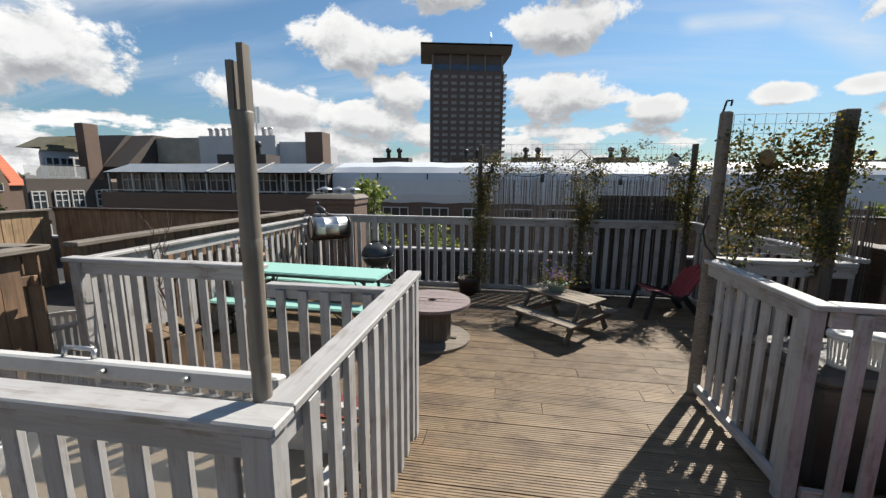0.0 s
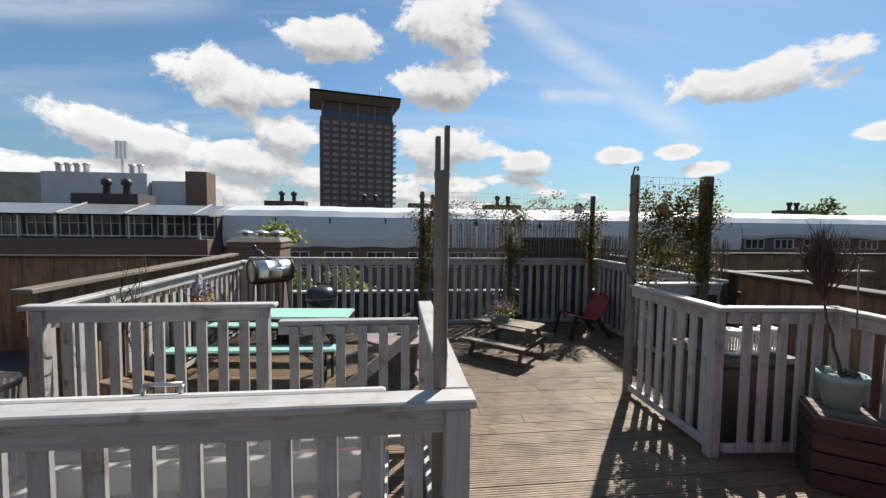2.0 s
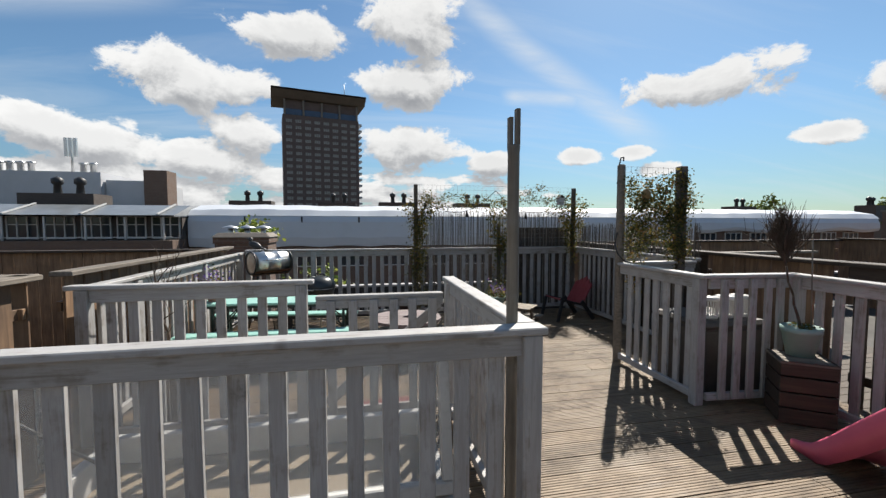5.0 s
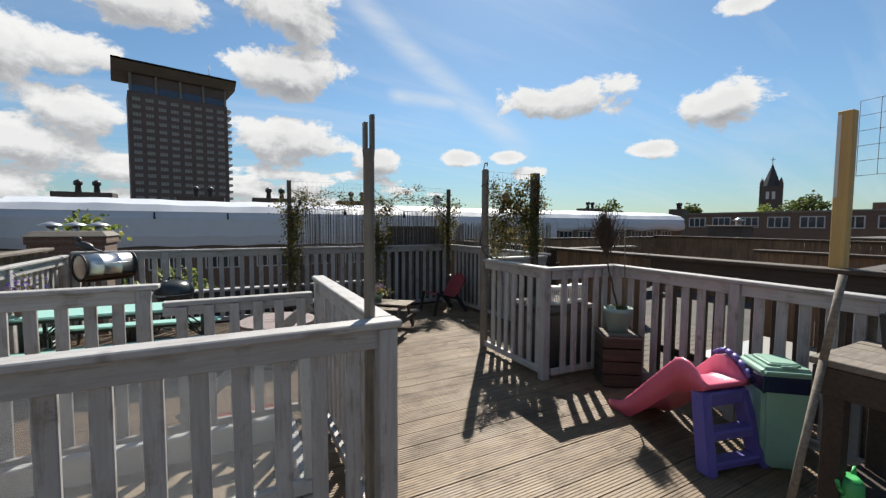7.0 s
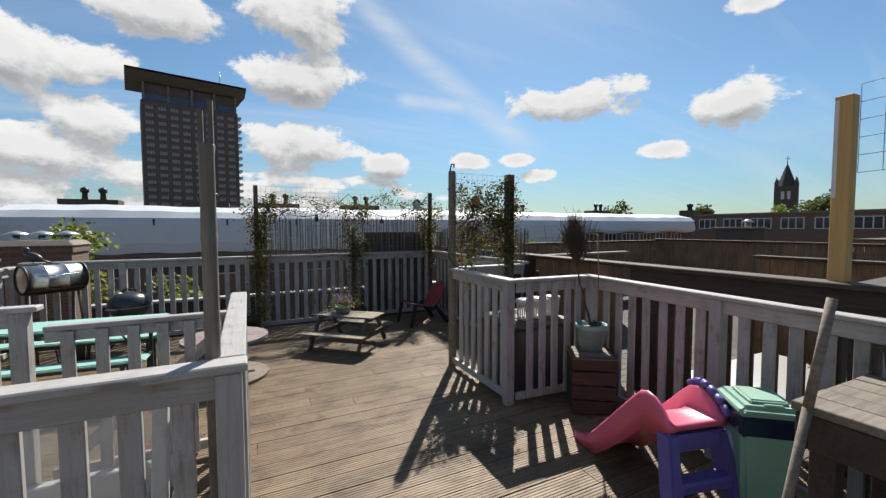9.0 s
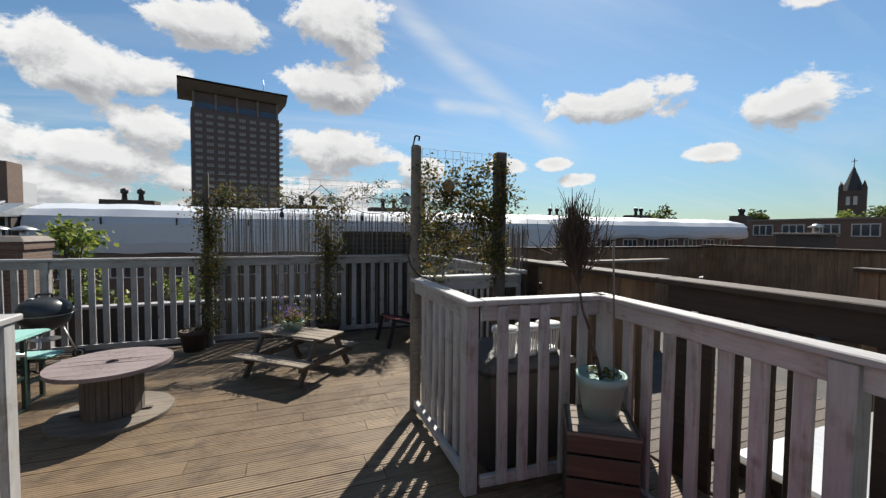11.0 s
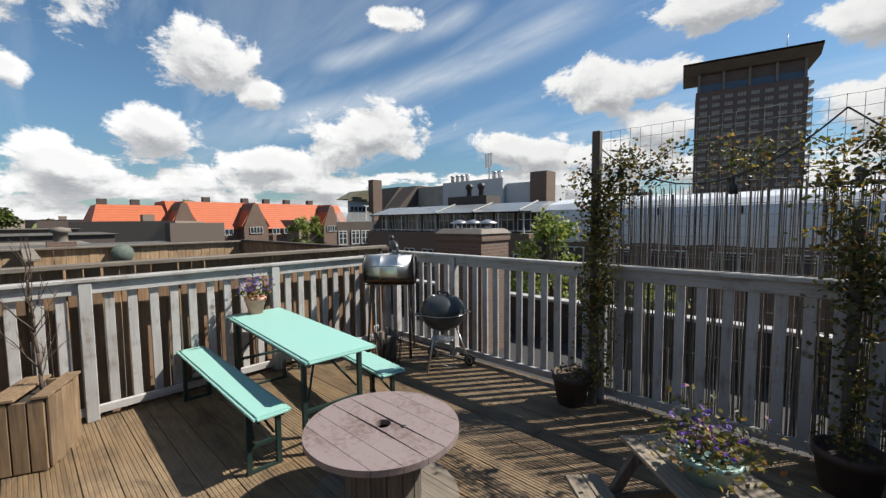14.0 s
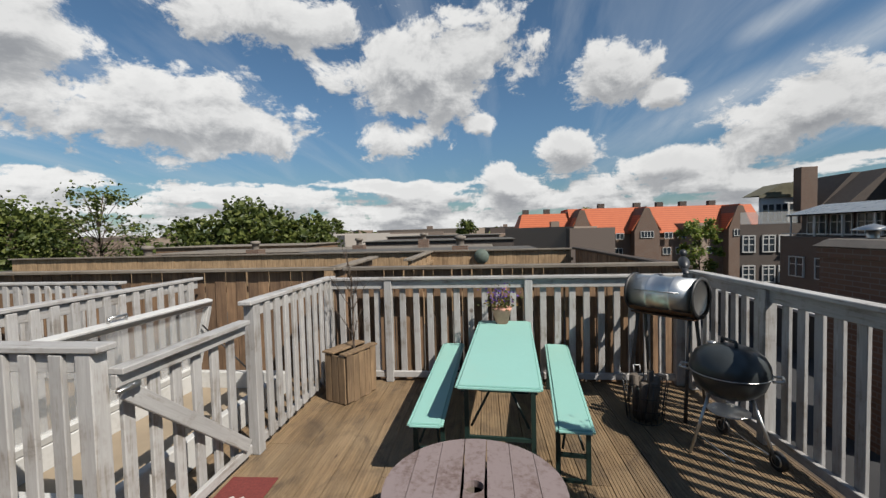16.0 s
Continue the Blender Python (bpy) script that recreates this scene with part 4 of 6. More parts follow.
for x0, x1 in ((-BL / 2 + 0.015, BL / 2 - 0.015),):
    va, vb, vc, vd = [[kb.verts.new((x, y, BZ + z)) for y, z in line] for x, line in ((x0, arc), (x1, arc), (x1, inner), (x0, inner))]
    for i in range(16):
        kb.faces.new((va[i], vb[i], vb[i + 1], va[i + 1]))
        kb.faces.new((vd[i], vd[i + 1], vc[i + 1], vc[i]))
        kb.faces.new((va[i], va[i + 1], vd[i + 1], vd[i]))
        kb.faces.new((vb[i], vc[i], vc[i + 1], vb[i + 1]))
    kb.faces.new((va[0], vd[0], vc[0], vb[0]))
    kb.faces.new((va[16], vb[16], vc[16], vd[16]))
bmesh.ops.recalc_face_normals(kb, faces=kb.faces[:])
part("fire_pan", kb, RUST, smoker, "rust-stained lower half of the barrel")
for e in (-1, 1):
    kb = bmesh.new()
    turned(kb, [(BR + 0.001, e * BL / 2 - 0.01), (BR + 0.018, e * BL / 2 - 0.008), (BR + 0.018, e * BL / 2 + 0.008), (BR - 0.012, e * BL / 2 + 0.008)], 32, (0, 0), lay)
    part("end_ring", kb, BLACK, drum_body)
kb = bmesh.new()
for a in (-0.2, 0.2):
    rod(kb, (a, -BR - 0.005, BZ + 0.05), (a, -BR - 0.03, BZ + 0.05), 0.006, None, 8)
rod(kb, (-0.2, -BR - 0.03, BZ + 0.05), (0.2, -BR - 0.03, BZ + 0.05), 0.007, None, 8)
part("door_handle", kb, ALU, drum_body)
for x in (-0.24, 0.24):
    for s in (-1, 1):
        kb = bmesh.new()
        rod(kb, (x, s * 0.06, BZ - BR * 0.93), (x * 1.12, s * 0.20, 0.0), 0.016, None, 8)
        part("stand_leg", kb, POSTWOOD, smoker)
part("tray", boxed(-0.30, 0.30, -0.10, 0.10, BZ - BR - 0.03, BZ - BR - 0.015, 0.004), RUST, smoker)

bird = bmesh.new()
bm_m = Matrix.Translation((-3.08, 6.72, 1.37)) @ Matrix.Rotation(radians(160), 4, "Z") @ Matrix.Rotation(radians(-20), 4, "Y")
bmesh.ops.create_uvsphere(bird, u_segments=14, v_segments=9, radius=1, matrix=bm_m @ Matrix.Diagonal((0.125, 0.055, 0.06, 1)))
bmesh.ops.create_uvsphere(bird, u_segments=12, v_segments=8, radius=1, matrix=bm_m @ Matrix.Translation((0.115, 0, 0.065)) @ Matrix.Diagonal((0.045, 0.036, 0.038, 1)))
rod(bird, bm_m @ Vector((0.15, 0, 0.065)), bm_m @ Vector((0.205, 0, 0.045)), 0.014, 0.002, 8)
box(bird, -0.235, -0.09, -0.024, 0.024, -0.012, 0.004, bm_m)
for s in (-0.02, 0.02):
    rod(bird, bm_m @ Vector((0.0, s, -0.05)), Vector((-3.08, 6.72 + s, 1.283)), 0.005, None, 6)
for f in bird.faces:
    f.smooth = True
solid("bird_figure", bird, plain("dark_grey_plastic", (0.03, 0.032, 0.036), 0.45, 0.4, 10), "dark grey bird figure above the smoker", "figure")

basket = thing("wire_basket", pose(-2.52, 6.12, 0), "black wire basket filled with firewood", "basket")
kb = bmesh.new()
for k in range(20):
    a, b = k * math.tau / 20, (k + 1) * math.tau / 20
    rod(kb, (0.15 * math.cos(a), 0.15 * math.sin(a), 0.0), (0.19 * math.cos(a), 0.19 * math.sin(a), 0.36), 0.0035, None, 5)
    for r, z in ((0.151, 0.005), (0.163, 0.12), (0.177, 0.24), (0.19, 0.36)):
        rod(kb, (r * math.cos(a), r * math.sin(a), z), (r * math.cos(b), r * math.sin(b), z), 0.003, None, 5)
part("wire_body", kb, BLACK, basket)
for k in range(7):
    kb = bmesh.new()
    a = k * 0.9
    rod(kb, (0.07 * math.cos(a), 0.07 * math.sin(a), 0.02), (0.10 * math.cos(a + 0.5), 0.10 * math.sin(a + 0.5), 0.36 + 0.03 * (k % 3)), 0.035, 0.03, 8)
    part("log", kb, POSTWOOD, basket)
kb = bmesh.new()
tube(kb, [(-0.19, -0.03, 0.36), (-0.20, -0.03, 0.43), (-0.20, 0.03, 0.43), (-0.19, 0.03, 0.36)], 0.005, 6)
part("handle", kb, FRAME, basket)

# ---- slatted planter with a bare young tree ----
planter = thing("crate_planter", pose(-2.92, 3.22, 0, 0, 0, -24.3), "tall crate planter of rough brown slats", "planter")
for s in (-1, 1):
    for k in range(5):
        part("slat", shared_box("slat", CRATEWOOD, -0.043, 0.043, -0.009, 0.009, 0.01, 0.50, bevel=0.003), CRATEWOOD, planter, m=pose(-0.18 + k * 0.09, s * 0.15, random.uniform(-0.01, 0.01)))
    for k in range(3):
        part("slat", shared_box("slat", CRATEWOOD, -0.043, 0.043, -0.009, 0.009, 0.01, 0.50, bevel=0.003), CRATEWOOD, planter, m=pose(s * 0.235, -0.095 + k * 0.095, 0, 0, 0, 90))
part("soil", boxed(-0.22, 0.22, -0.138, 0.138, 0.02, 0.46), SOIL, planter)
for y0, y1 in ((-0.168, -0.092), (-0.087, -0.012), (0.075, 0.168)):
    part("top_board", boxed(-0.25, 0.25, y0, y1, 0.512, 0.532, 0.003), CRATEWOOD, planter)


def bare_tree(name, at, label, limbs, height, r, seed, lean=(0, 0), crown=0.3, leaves=0, fine=6, start=0.3, lift=1.0):
    rng = random.Random(seed)
    t = thing(name, pose(*at), label, "tree")
    tb = bmesh.new()
    top = Vector((lean[0], lean[1], height))
    trunk = wander(rng, (0, 0, 0), top, 6, 0.02)
    tube(tb, trunk, r, 7, 0.45)
    part("trunk", tb, DRYTWIG, t)
    bb, lb = bmesh.new(), bmesh.new()
    for _ in range(limbs):
        k = rng.uniform(start, 1.0)
        p = Vector((0, 0, 0)).lerp(top, k)
        d = Vector((rng.gauss(0, 1), rng.gauss(0, 1), rng.uniform(0.6, 1.9) * lift)).normalized() * crown * rng.uniform(0.5, 1.0)
        tube(bb, wander(rng, p, p + d, 3, 0.015), r * 0.4, 4, 0.4)
        for _ in range(fine):
            q = p + d * rng.uniform(0.3, 1)
            e = Vector((rng.gauss(0, 1), rng.gauss(0, 1), rng.uniform(0.2, 1.8) * lift)).normalized() * crown * 0.4
            rod(bb, q, q + e, r * 0.20, r * 0.10, 3, False)
            for _ in range(leaves):
                leaf_at(lb, q + e * rng.uniform(0.2, 1), 0.03, rng)
    tagged(part("twig_crown", bb, DRYTWIG, t), kind="stuff")
    if leaves:
        tagged(part("foliage", lb, IVY, t), kind="stuff")
    else:
        lb.free()
    return t


bare_tree("young_tree", (-2.935, 3.25, 0.46), "bare young tree with thin twigs in a crate planter", 11, 0.85, 0.013, 5, (-0.10, -0.03), 0.46, 0, 3, 0.12, 2.4)

# ---- climbing posts and their vines ----
def timber_post(x, y, w, top, label, bevel=0.008):
    p = thing("climbing_post", pose(x, y, 0), label, "post", "posts for the climbing plants")
    part("shaft", boxed(-w / 2, w / 2, -w / 2, w / 2, 0, top, bevel), POSTWOOD, p)
    return p


timber_post(-0.29, 6.73, 0.07, 2.47, "grey wooden post wound with a climbing plant")
timber_post(1.35, 6.79, 0.06, 1.75, "grey wooden post wound with a climbing plant")
timber_post(2.93, 6.79, 0.07, 2.46, "grey wooden post wound with a climbing plant")
post_b = thing("climbing_post", pose(1.885, 3.79, 0), "round grey post with an iron hook on top", "post", "posts for the climbing plants")
kb = bmesh.new()
turned(kb, [(0.05, 0), (0.05, 1.3), (0.047, 2.44), (0.04, 2.455), (0, 2.457)], 16)
part("shaft", kb, GREYWOOD, post_b)
kb = bmesh.new()
tube(kb, [(-0.03, 0, 2.45), (-0.01, 0, 2.54), (0.03, 0, 2.545), (0.025, 0, 2.50)], 0.008, 6)
part("hook", kb, BLACK, post_b)
timber_post(2.765, 3.81, 0.105, 2.46, "square grey post wound with a climbing plant")
bar = thing("cross_rail", None, "white painted rail between the two climbing posts", "rail")
for a, b in ((1.945, 2.70), (2.83, 2.99)):
    part("cap_rail", boxed(a, b, 3.75, 3.88, 1.216, 1.25, 0.006), WHITE, bar)
    part("fascia", boxed(a, b, 3.79, 3.828, 1.11, 1.214, 0.004), WHITE, bar)
part("leg", boxed(2.71, 2.82, 3.868, 3.905, 0.0, 1.21, 0.004), DARKWOOD, bar)
part("post", boxed(2.91, 2.985, 3.83, 3.90, 0.0, 1.214, 0.004), DARKWOOD, bar)
WIRE = plain("galvanised_wire", (0.20, 0.205, 0.205), 0.75, 0.2, 30, 0)


def wire_mesh(a, b, z0, z1, step, label, r=0.0016, rows=None):
    w = thing("wire_mesh", None, label, "wire mesh", "wire meshes")
    a, b = Vector((*a, 0)), Vector((*b, 0))
    bm = bmesh.new()
    n = int((b - a).length / step)
    for i in range(n + 1):
        p = a.lerp(b, i / n)
        rod(bm, (p.x, p.y, z0), (p.x, p.y, z1 + 0.008 * (i % 2)), r, None, 4, False)
    m = int((z1 - z0) / (rows or step))
    for k in range(m + 1):
        z = z0 + (z1 - z0) * k / m
        for i in range(n):
            p, q = a.lerp(b, i / n), a.lerp(b, (i + 1) / n)
            rod(bm, (p.x, p.y, z + 0.004 * (i % 2)), (q.x, q.y, z + 0.004 * ((i + 1) % 2)), r, None, 4, False)
    tagged(part("mesh_panel", bm, WIRE, w), kind="stuff")


wire_mesh((-0.29, 6.83), (2.90, 6.83), 1.3, 2.47, 0.08, "garden wire mesh between grey posts")
wire_mesh((1.94, 3.78), (2.71, 3.80), 1.3, 2.43, 0.075, "garden wire mesh between two climbing posts", 0.0018)


def reed_screen(p0, p1, z0, z1, label, seed, pitch=0.016, r=0.0062):
    rng = random.Random(seed)
    a, b = Vector((*p0, 0)), Vector((*p1, 0))
    s = thing("reed_screen", None, label, "reed screen", "reed screens")
    bm = bmesh.new()
    n = int((b - a).length / pitch)
    for i in range(n):
        if rng.random() < 0.13:
            continue
        p = a.lerp(b, (i + rng.uniform(-0.3, 0.3)) / n)
        lean = (b - a).normalized() * rng.gauss(0, 0.018)
        off = Vector((-(b - a).y, (b - a).x, 0)).normalized() * rng.uniform(-0.008, 0.008)
        rod(bm, p + off + Vector((0, 0, z0 + rng.uniform(-0.03, 0.03))), p + off + lean + Vector((0, 0, z1 + rng.uniform(-0.07, 0.04))), r * rng.uniform(0.7, 1.15), r * 0.6, 5, False)
    tagged(part("reeds", bm, REED, s), kind="stuff")
    wb = bmesh.new()
    for k in range(5):
        z = z0 + 0.15 + (z1 - z0 - 0.3) * k / 4
        rod(wb, a + Vector((0, 0, z)), b + Vector((0, 0, z)), 0.002, None, 4, False)
    part("binding_wire", wb, WIRE, s)


REED, _n = material("grey_reed")
finish(_n, _n.ramp(_n.add("ShaderNodeNewGeometry").outputs["Random Per Island"], (0.0, (0.05, 0.042, 0.034)), (0.6, (0.115, 0.10, 0.083)), (1.0, (0.24, 0.21, 0.175))), 0.8)
reed_screen((-0.28, 6.965), (2.98, 6.965), 0.02, 1.96, "weathered grey reed screen behind the white fence", 11, 0.0115)
reed_screen((3.13, 6.9), (3.13, 3.85), 0.05, 1.72, "weathered grey reed screen along the dark plank wall", 12, 0.010)
solid("wall_panel", boxed(1.62, 2.98, 6.985, 7.01, 0.0, 1.67, 0.004), DARKWOOD, "dark brown board behind the reed screen", "panel")

climber("climbing_plant", "dense climber with yellowing leaves between two grey posts",
        [((2.06, 3.73, 0.95), (2.24, 3.75, 2.3), 0.1), ((2.66, 3.75, 1.2), (2.34, 3.75, 2.25), 0.12), ((2.07, 3.74, 1.6), (2.72, 3.75, 2.32), 0.08), ((2.04, 3.75, 2.1), (2.74, 3.75, 1.85), 0.12),
         ((2.10, 3.73, 1.75), (2.64, 3.75, 1.7), 0.16), ((2.12, 3.75, 1.45), (2.64, 3.75, 2.05), 0.16), ((1.99, 3.72, 1.35), (1.97, 3.72, 2.3), 0.03), ((2.74, 3.73, 1.3), (2.74, 3.73, 2.35), 0.05),
         ((2.78, 3.77, 2.1), (2.99, 3.79, 1.98), 0.03), ((2.54, 3.75, 1.3), (2.66, 3.75, 1.9), 0.08), ((2.14, 3.74, 1.9), (2.64, 3.75, 1.95), 0.18)], 6400, 21, 0.058, 0.032)
climber("climbing_plant", "dense dark climber winding up a grey post",
        [((-0.28, 6.67, 0.25), (-0.25, 6.68, 1.3), 0.05), ((-0.30, 6.68, 0.9), (-0.17, 6.69, 2.1), 0.07), ((-0.25, 6.68, 1.4), (-0.05, 6.71, 2.15), 0.08), ((-0.25, 6.69, 1.6), (-0.40, 6.70, 2.1), 0.08)], 3600, 22, 0.075, 0.036)
climber("climbing_plant", "thin climber trailing along the garden wire",
        [((-0.25, 6.80, 2.15), (0.6, 6.80, 2.25), 0.07), ((0.1, 6.80, 2.0), (1.3, 6.80, 2.05), 0.12), ((0.6, 6.80, 2.25), (1.5, 6.80, 2.15), 0.08), ((1.3, 6.80, 2.1), (2.3, 6.80, 2.45), 0.08),
         ((1.8, 6.80, 2.2), (2.9, 6.80, 2.3), 0.08), ((2.3, 6.80, 2.0), (2.95, 6.80, 2.1), 0.1), ((-0.2, 6.80, 2.3), (0.3, 6.80, 2.05), 0.1)], 2000, 23, 0.05, 0.034)
climber("climbing_plant", "bushy climber over a short post at the fence",
        [((1.33, 6.74, 0.3), (1.38, 6.74, 1.6), 0.06), ((1.36, 6.74, 1.1), (1.15, 6.76, 2.0), 0.1), ((1.38, 6.75, 1.2), (1.6, 6.77, 2.0), 0.1), ((1.2, 6.76, 1.9), (1.75, 6.77, 2.1), 0.1)], 1900, 24, 0.08, 0.04)
climber("climbing_plant", "bushy climber round the corner post",
        [((2.9, 6.70, 1.0), (2.95, 6.72, 2.2), 0.08), ((2.85, 6.72, 1.4), (3.0, 6.5, 2.1), 0.1), ((2.9, 6.72, 1.5), (2.55, 6.75, 2.2), 0.1)], 1600, 25, 0.08, 0.04)
kb = bmesh.new()
prev = None
for i in range(25):
    f = i / 24
    p = Vector((-0.33 + 3.2 * f, 6.77, 2.38 - 0.42 * (1 - (2 * (f * 2 % 1) - 1) ** 2)))
    if prev:
        rod(kb, prev, p, 0.006, None, 5, False)
    prev = p
cable = thing("string_light", None, "black cable with hanging lanterns strung between the posts", "string light")
part("cable", kb, BLACK, cable)
for x, z in ((-0.10, 2.14), (1.9, 1.94), (0.7, 1.97)):
    lb = bmesh.new()
    turned(lb, [(0, z - 0.10), (0.028, z - 0.10), (0.03, z - 0.04), (0.012, z - 0.01), (0.012, z + 0.02), (0, z + 0.02)], 10, (x, 6.77))
    part("lantern", lb, BLACK, cable)
kb = bmesh.new()
turned(kb, [(0, 2.02), (0.035, 2.03), (0.058, 2.07), (0.058, 2.11), (0.03, 2.15), (0, 2.155)], 16, (2.17, 3.70))
solid("hanging_globe", kb, plain("straw_ball", (0.25, 0.17, 0.075), 0.8, 0.5, 40, 0.5), "straw ball hanging among the climber", "ornament")
kb = bmesh.new()
tube(kb, [(1.83, 3.765, 1.62), (1.795, 3.755, 1.48), (1.82, 3.735, 1.36), (1.89, 3.695, 1.265), (1.95, 3.675, 1.258)], 0.008, 6)
solid("power_cable", kb, BLACK, "black cable hanging round the climbing post", "cable")
nest = thing("nest_box", pose(2.62, 6.74, 0), "small white nesting box on the fence wire", "nest box")
part("box_body", boxed(-0.06, 0.06, -0.05, 0.05, 2.12, 2.26, 0.004), FRAME, nest)
for sgn in (-1, 1):
    part("roof_board", boxed(-0.002, 0.10, -0.065, 0.065, -0.006, 0.006), DARKWOOD, nest, m=pose(0, 0, 2.315, 0, 42 if sgn > 0 else 138, 0))
flower_pot("plant_pot", -0.45, 6.62, 0, 0.12, 0.165, 0.28, TERRACOTTA, "dark clay pot at the foot of a climber", leaves=60, flowers=0)
flower_pot("plant_pot", 1.36, 6.60, 0, 0.13, 0.17, 0.27, TERRACOTTA, "dark clay pot at the foot of a climber", leaves=120, flowers=0, seed=6)

# ---- red slatted garden chair ----
chair = thing("garden_chair", pose(2.40, 6.08, 0, 0, 0, -84), "low red slatted garden chair in the fence corner", "chair")
for k in range(5):
    part("seat_slat", shared_box("seat_slat", REDCHAIR, -0.245, 0.245, -0.042, 0.042, -0.01, 0.01), REDCHAIR, chair, m=pose(0, -0.22 + k * 0.092, 0.385 - 0.025 * k, -12))
for k in range(5):
    hgt = 0.54 - 0.055 * abs(k - 2)
    bm = boxed(-0.044, 0.044, -0.01, 0.01, 0, hgt, 0.0)
    bmesh.ops.bevel(bm, geom=[e for e in bm.edges if abs(e.verts[0].co.z - hgt) < 1e-4 and abs(e.verts[1].co.z - hgt) < 1e-4 and abs(e.verts[0].co.x - e.verts[1].co.x) < 1e-4], offset=0.03, segments=3, affect="EDGES")
    part("back_slat", bm, REDCHAIR, chair, m=pose((k - 2) * 0.095, 0.20, 0.29, -30))
for s in (-1, 1):
    part("side_rail", boxed(s * 0.235 - 0.012, s * 0.235 + 0.012, -0.26, 0.24, -0.05, -0.012, 0.004), BLACK, chair, m=pose(0, 0, 0.365, -14))
    part("front_leg", boxed(s * 0.265 - 0.014, s * 0.265 + 0.014, -0.03, 0.03, -0.02, 0.37, 0.004), BLACK, chair, m=pose(0, -0.32, 0.02, -13))
    part("rear_leg", boxed(s * 0.265 - 0.014, s * 0.265 + 0.014, -0.035, 0.035, -0.01, 0.42, 0.004), BLACK, chair, m=pose(0, 0.42, 0.02, 38))

# ---- sunken corner: baskets on a dark box ----
CHESTPL = plain("grey_brown_plastic", (0.055, 0.048, 0.042), 0.6, 0.3, 8)
chest = thing("storage_chest", pose(2.36, 2.98, 0), "dark brown storage chest inside the fenced corner", "chest")
part("body", boxed(-0.30, 0.44, -0.32, 0.42, 0.0, 0.66, 0.02), CHESTPL, chest)
part("lid", boxed(-0.32, 0.46, -0.34, 0.44, 0.662, 0.74, 0.035), CHESTPL, chest)
WHITEPL = plain("white_plastic", (0.58, 0.58, 0.56), 0.45, 0.1)
bk = thing("plastic_basket", pose(2.29, 2.85, 0.74), "white plastic basket with slotted sides", "basket", "white baskets on the chest")
kb = bmesh.new()
for k in range(22):
    a0, a1 = k * math.tau / 22, (k + 0.55) * math.tau / 22
    vs = [kb.verts.new((r * math.cos(a), r * math.sin(a), z)) for r, a, z in ((0.075, a0, 0.03), (0.075, a1, 0.03), (0.09, a1, 0.19), (0.09, a0, 0.19))]
    vi = [kb.verts.new((v.co.x * 0.96, v.co.y * 0.96, v.co.z)) for v in vs]
    kb.faces.new(vs)
    kb.faces.new(vi[::-1])
    for q in range(4):
        kb.faces.new((vs[q], vi[q], vi[(q + 1) % 4], vs[(q + 1) % 4]))
turned(kb, [(0, 0.0), (0.074, 0.0), (0.077, 0.03), (0.07, 0.03), (0, 0.01)], 22)
turned(kb, [(0.087, 0.185), (0.099, 0.19), (0.099, 0.215), (0.086, 0.21)], 22)
part("wall", kb, WHITEPL, bk)
kb = bmesh.new()
turned(kb, [(0, 0.216), (0.096, 0.216), (0.096, 0.223), (0, 0.224)], 22)
part("lid", kb, WHITEPL, bk)
copy_thing(bk, pose(2.495, 2.86, 0.74))
copy_thing(bk, pose(2.70, 2.88, 0.74))
big_basket = thing("laundry_basket", pose(-4.05, 3.12, -0.30), "white slotted laundry basket beyond the plank wall", "basket")
kb = bmesh.new()
for k in range(26):
    a0, a1 = k * math.tau / 26, (k + 0.6) * math.tau / 26
    vs = [kb.verts.new((r * math.cos(a), r * math.sin(a), z)) for r, a, z in ((0.20, a0, 0.0), (0.20, a1, 0.0), (0.25, a1, 0.85), (0.25, a0, 0.85))]
    kb.faces.new(vs)
for z in (0.05, 0.45, 0.82):
    r = 0.20 + 0.05 * z / 0.85
    turned(kb, [(r - 0.008, z), (r + 0.006, z), (r + 0.006, z + 0.05), (r - 0.008, z + 0.05)], 26)
part("wall", kb, WHITEPL, big_basket)

# ---- crate with a potted tree ----
crate = thing("wooden_crate", pose(2.52, 2.115, 0, 0, 0, -35), "upturned dark wooden crate carrying a plant pot", "crate")
for k in range(4):
    part("top_board", shared_box("top_board", GREYWOOD, -0.20, 0.20, -0.045, 0.045, 0.522, 0.545), GREYWOOD, crate, m=pose(0, -0.143 + k * 0.0955, 0))
for s in (-1, 1):
    for k in range(4):
        part("side_board", shared_box("side_board", DARKWOOD, -0.195, 0.195, -0.009, 0.009, -0.062, 0.062), DARKWOOD, crate, m=pose(0, s * 0.178, 0.075 + k * 0.137))
        part("side_board", shared_box("end_board", DARKWOOD, -0.009, 0.009, -0.165, 0.165, -0.062, 0.062), DARKWOOD, crate, m=pose(s * 0.187, 0, 0.075 + k * 0.137))
flower_pot("plant_pot", 2.58, 2.17, 0.546, 0.10, 0.140, 0.26, SAGE, "pale sage plastic pot on a wooden crate", leaves=40, flowers=0, seed=14, spread=0.07, up=0.05)
bare_tree("potted_tree", (2.58, 2.17, 0.765), "leafless potted tree with a dense twiggy crown", 95, 0.68, 0.013, 17, (-0.19, 0.04), 0.40, 0, 7, 0.86, 3.6)
kb = bmesh.new()
rod(kb, (2.65, 2.14, 0.76), (2.64, 2.16, 1.62), 0.006, None, 6)
solid("plant_cane", kb, BAMBOO, "thin cane stuck in the sage pot", "cane")

# ---- toy slide ----
slide = thing("toy_slide", pose(1.99, 0.93, 0, 0, 0, -13), "pink plastic toy slide with a purple ladder", "toy slide")
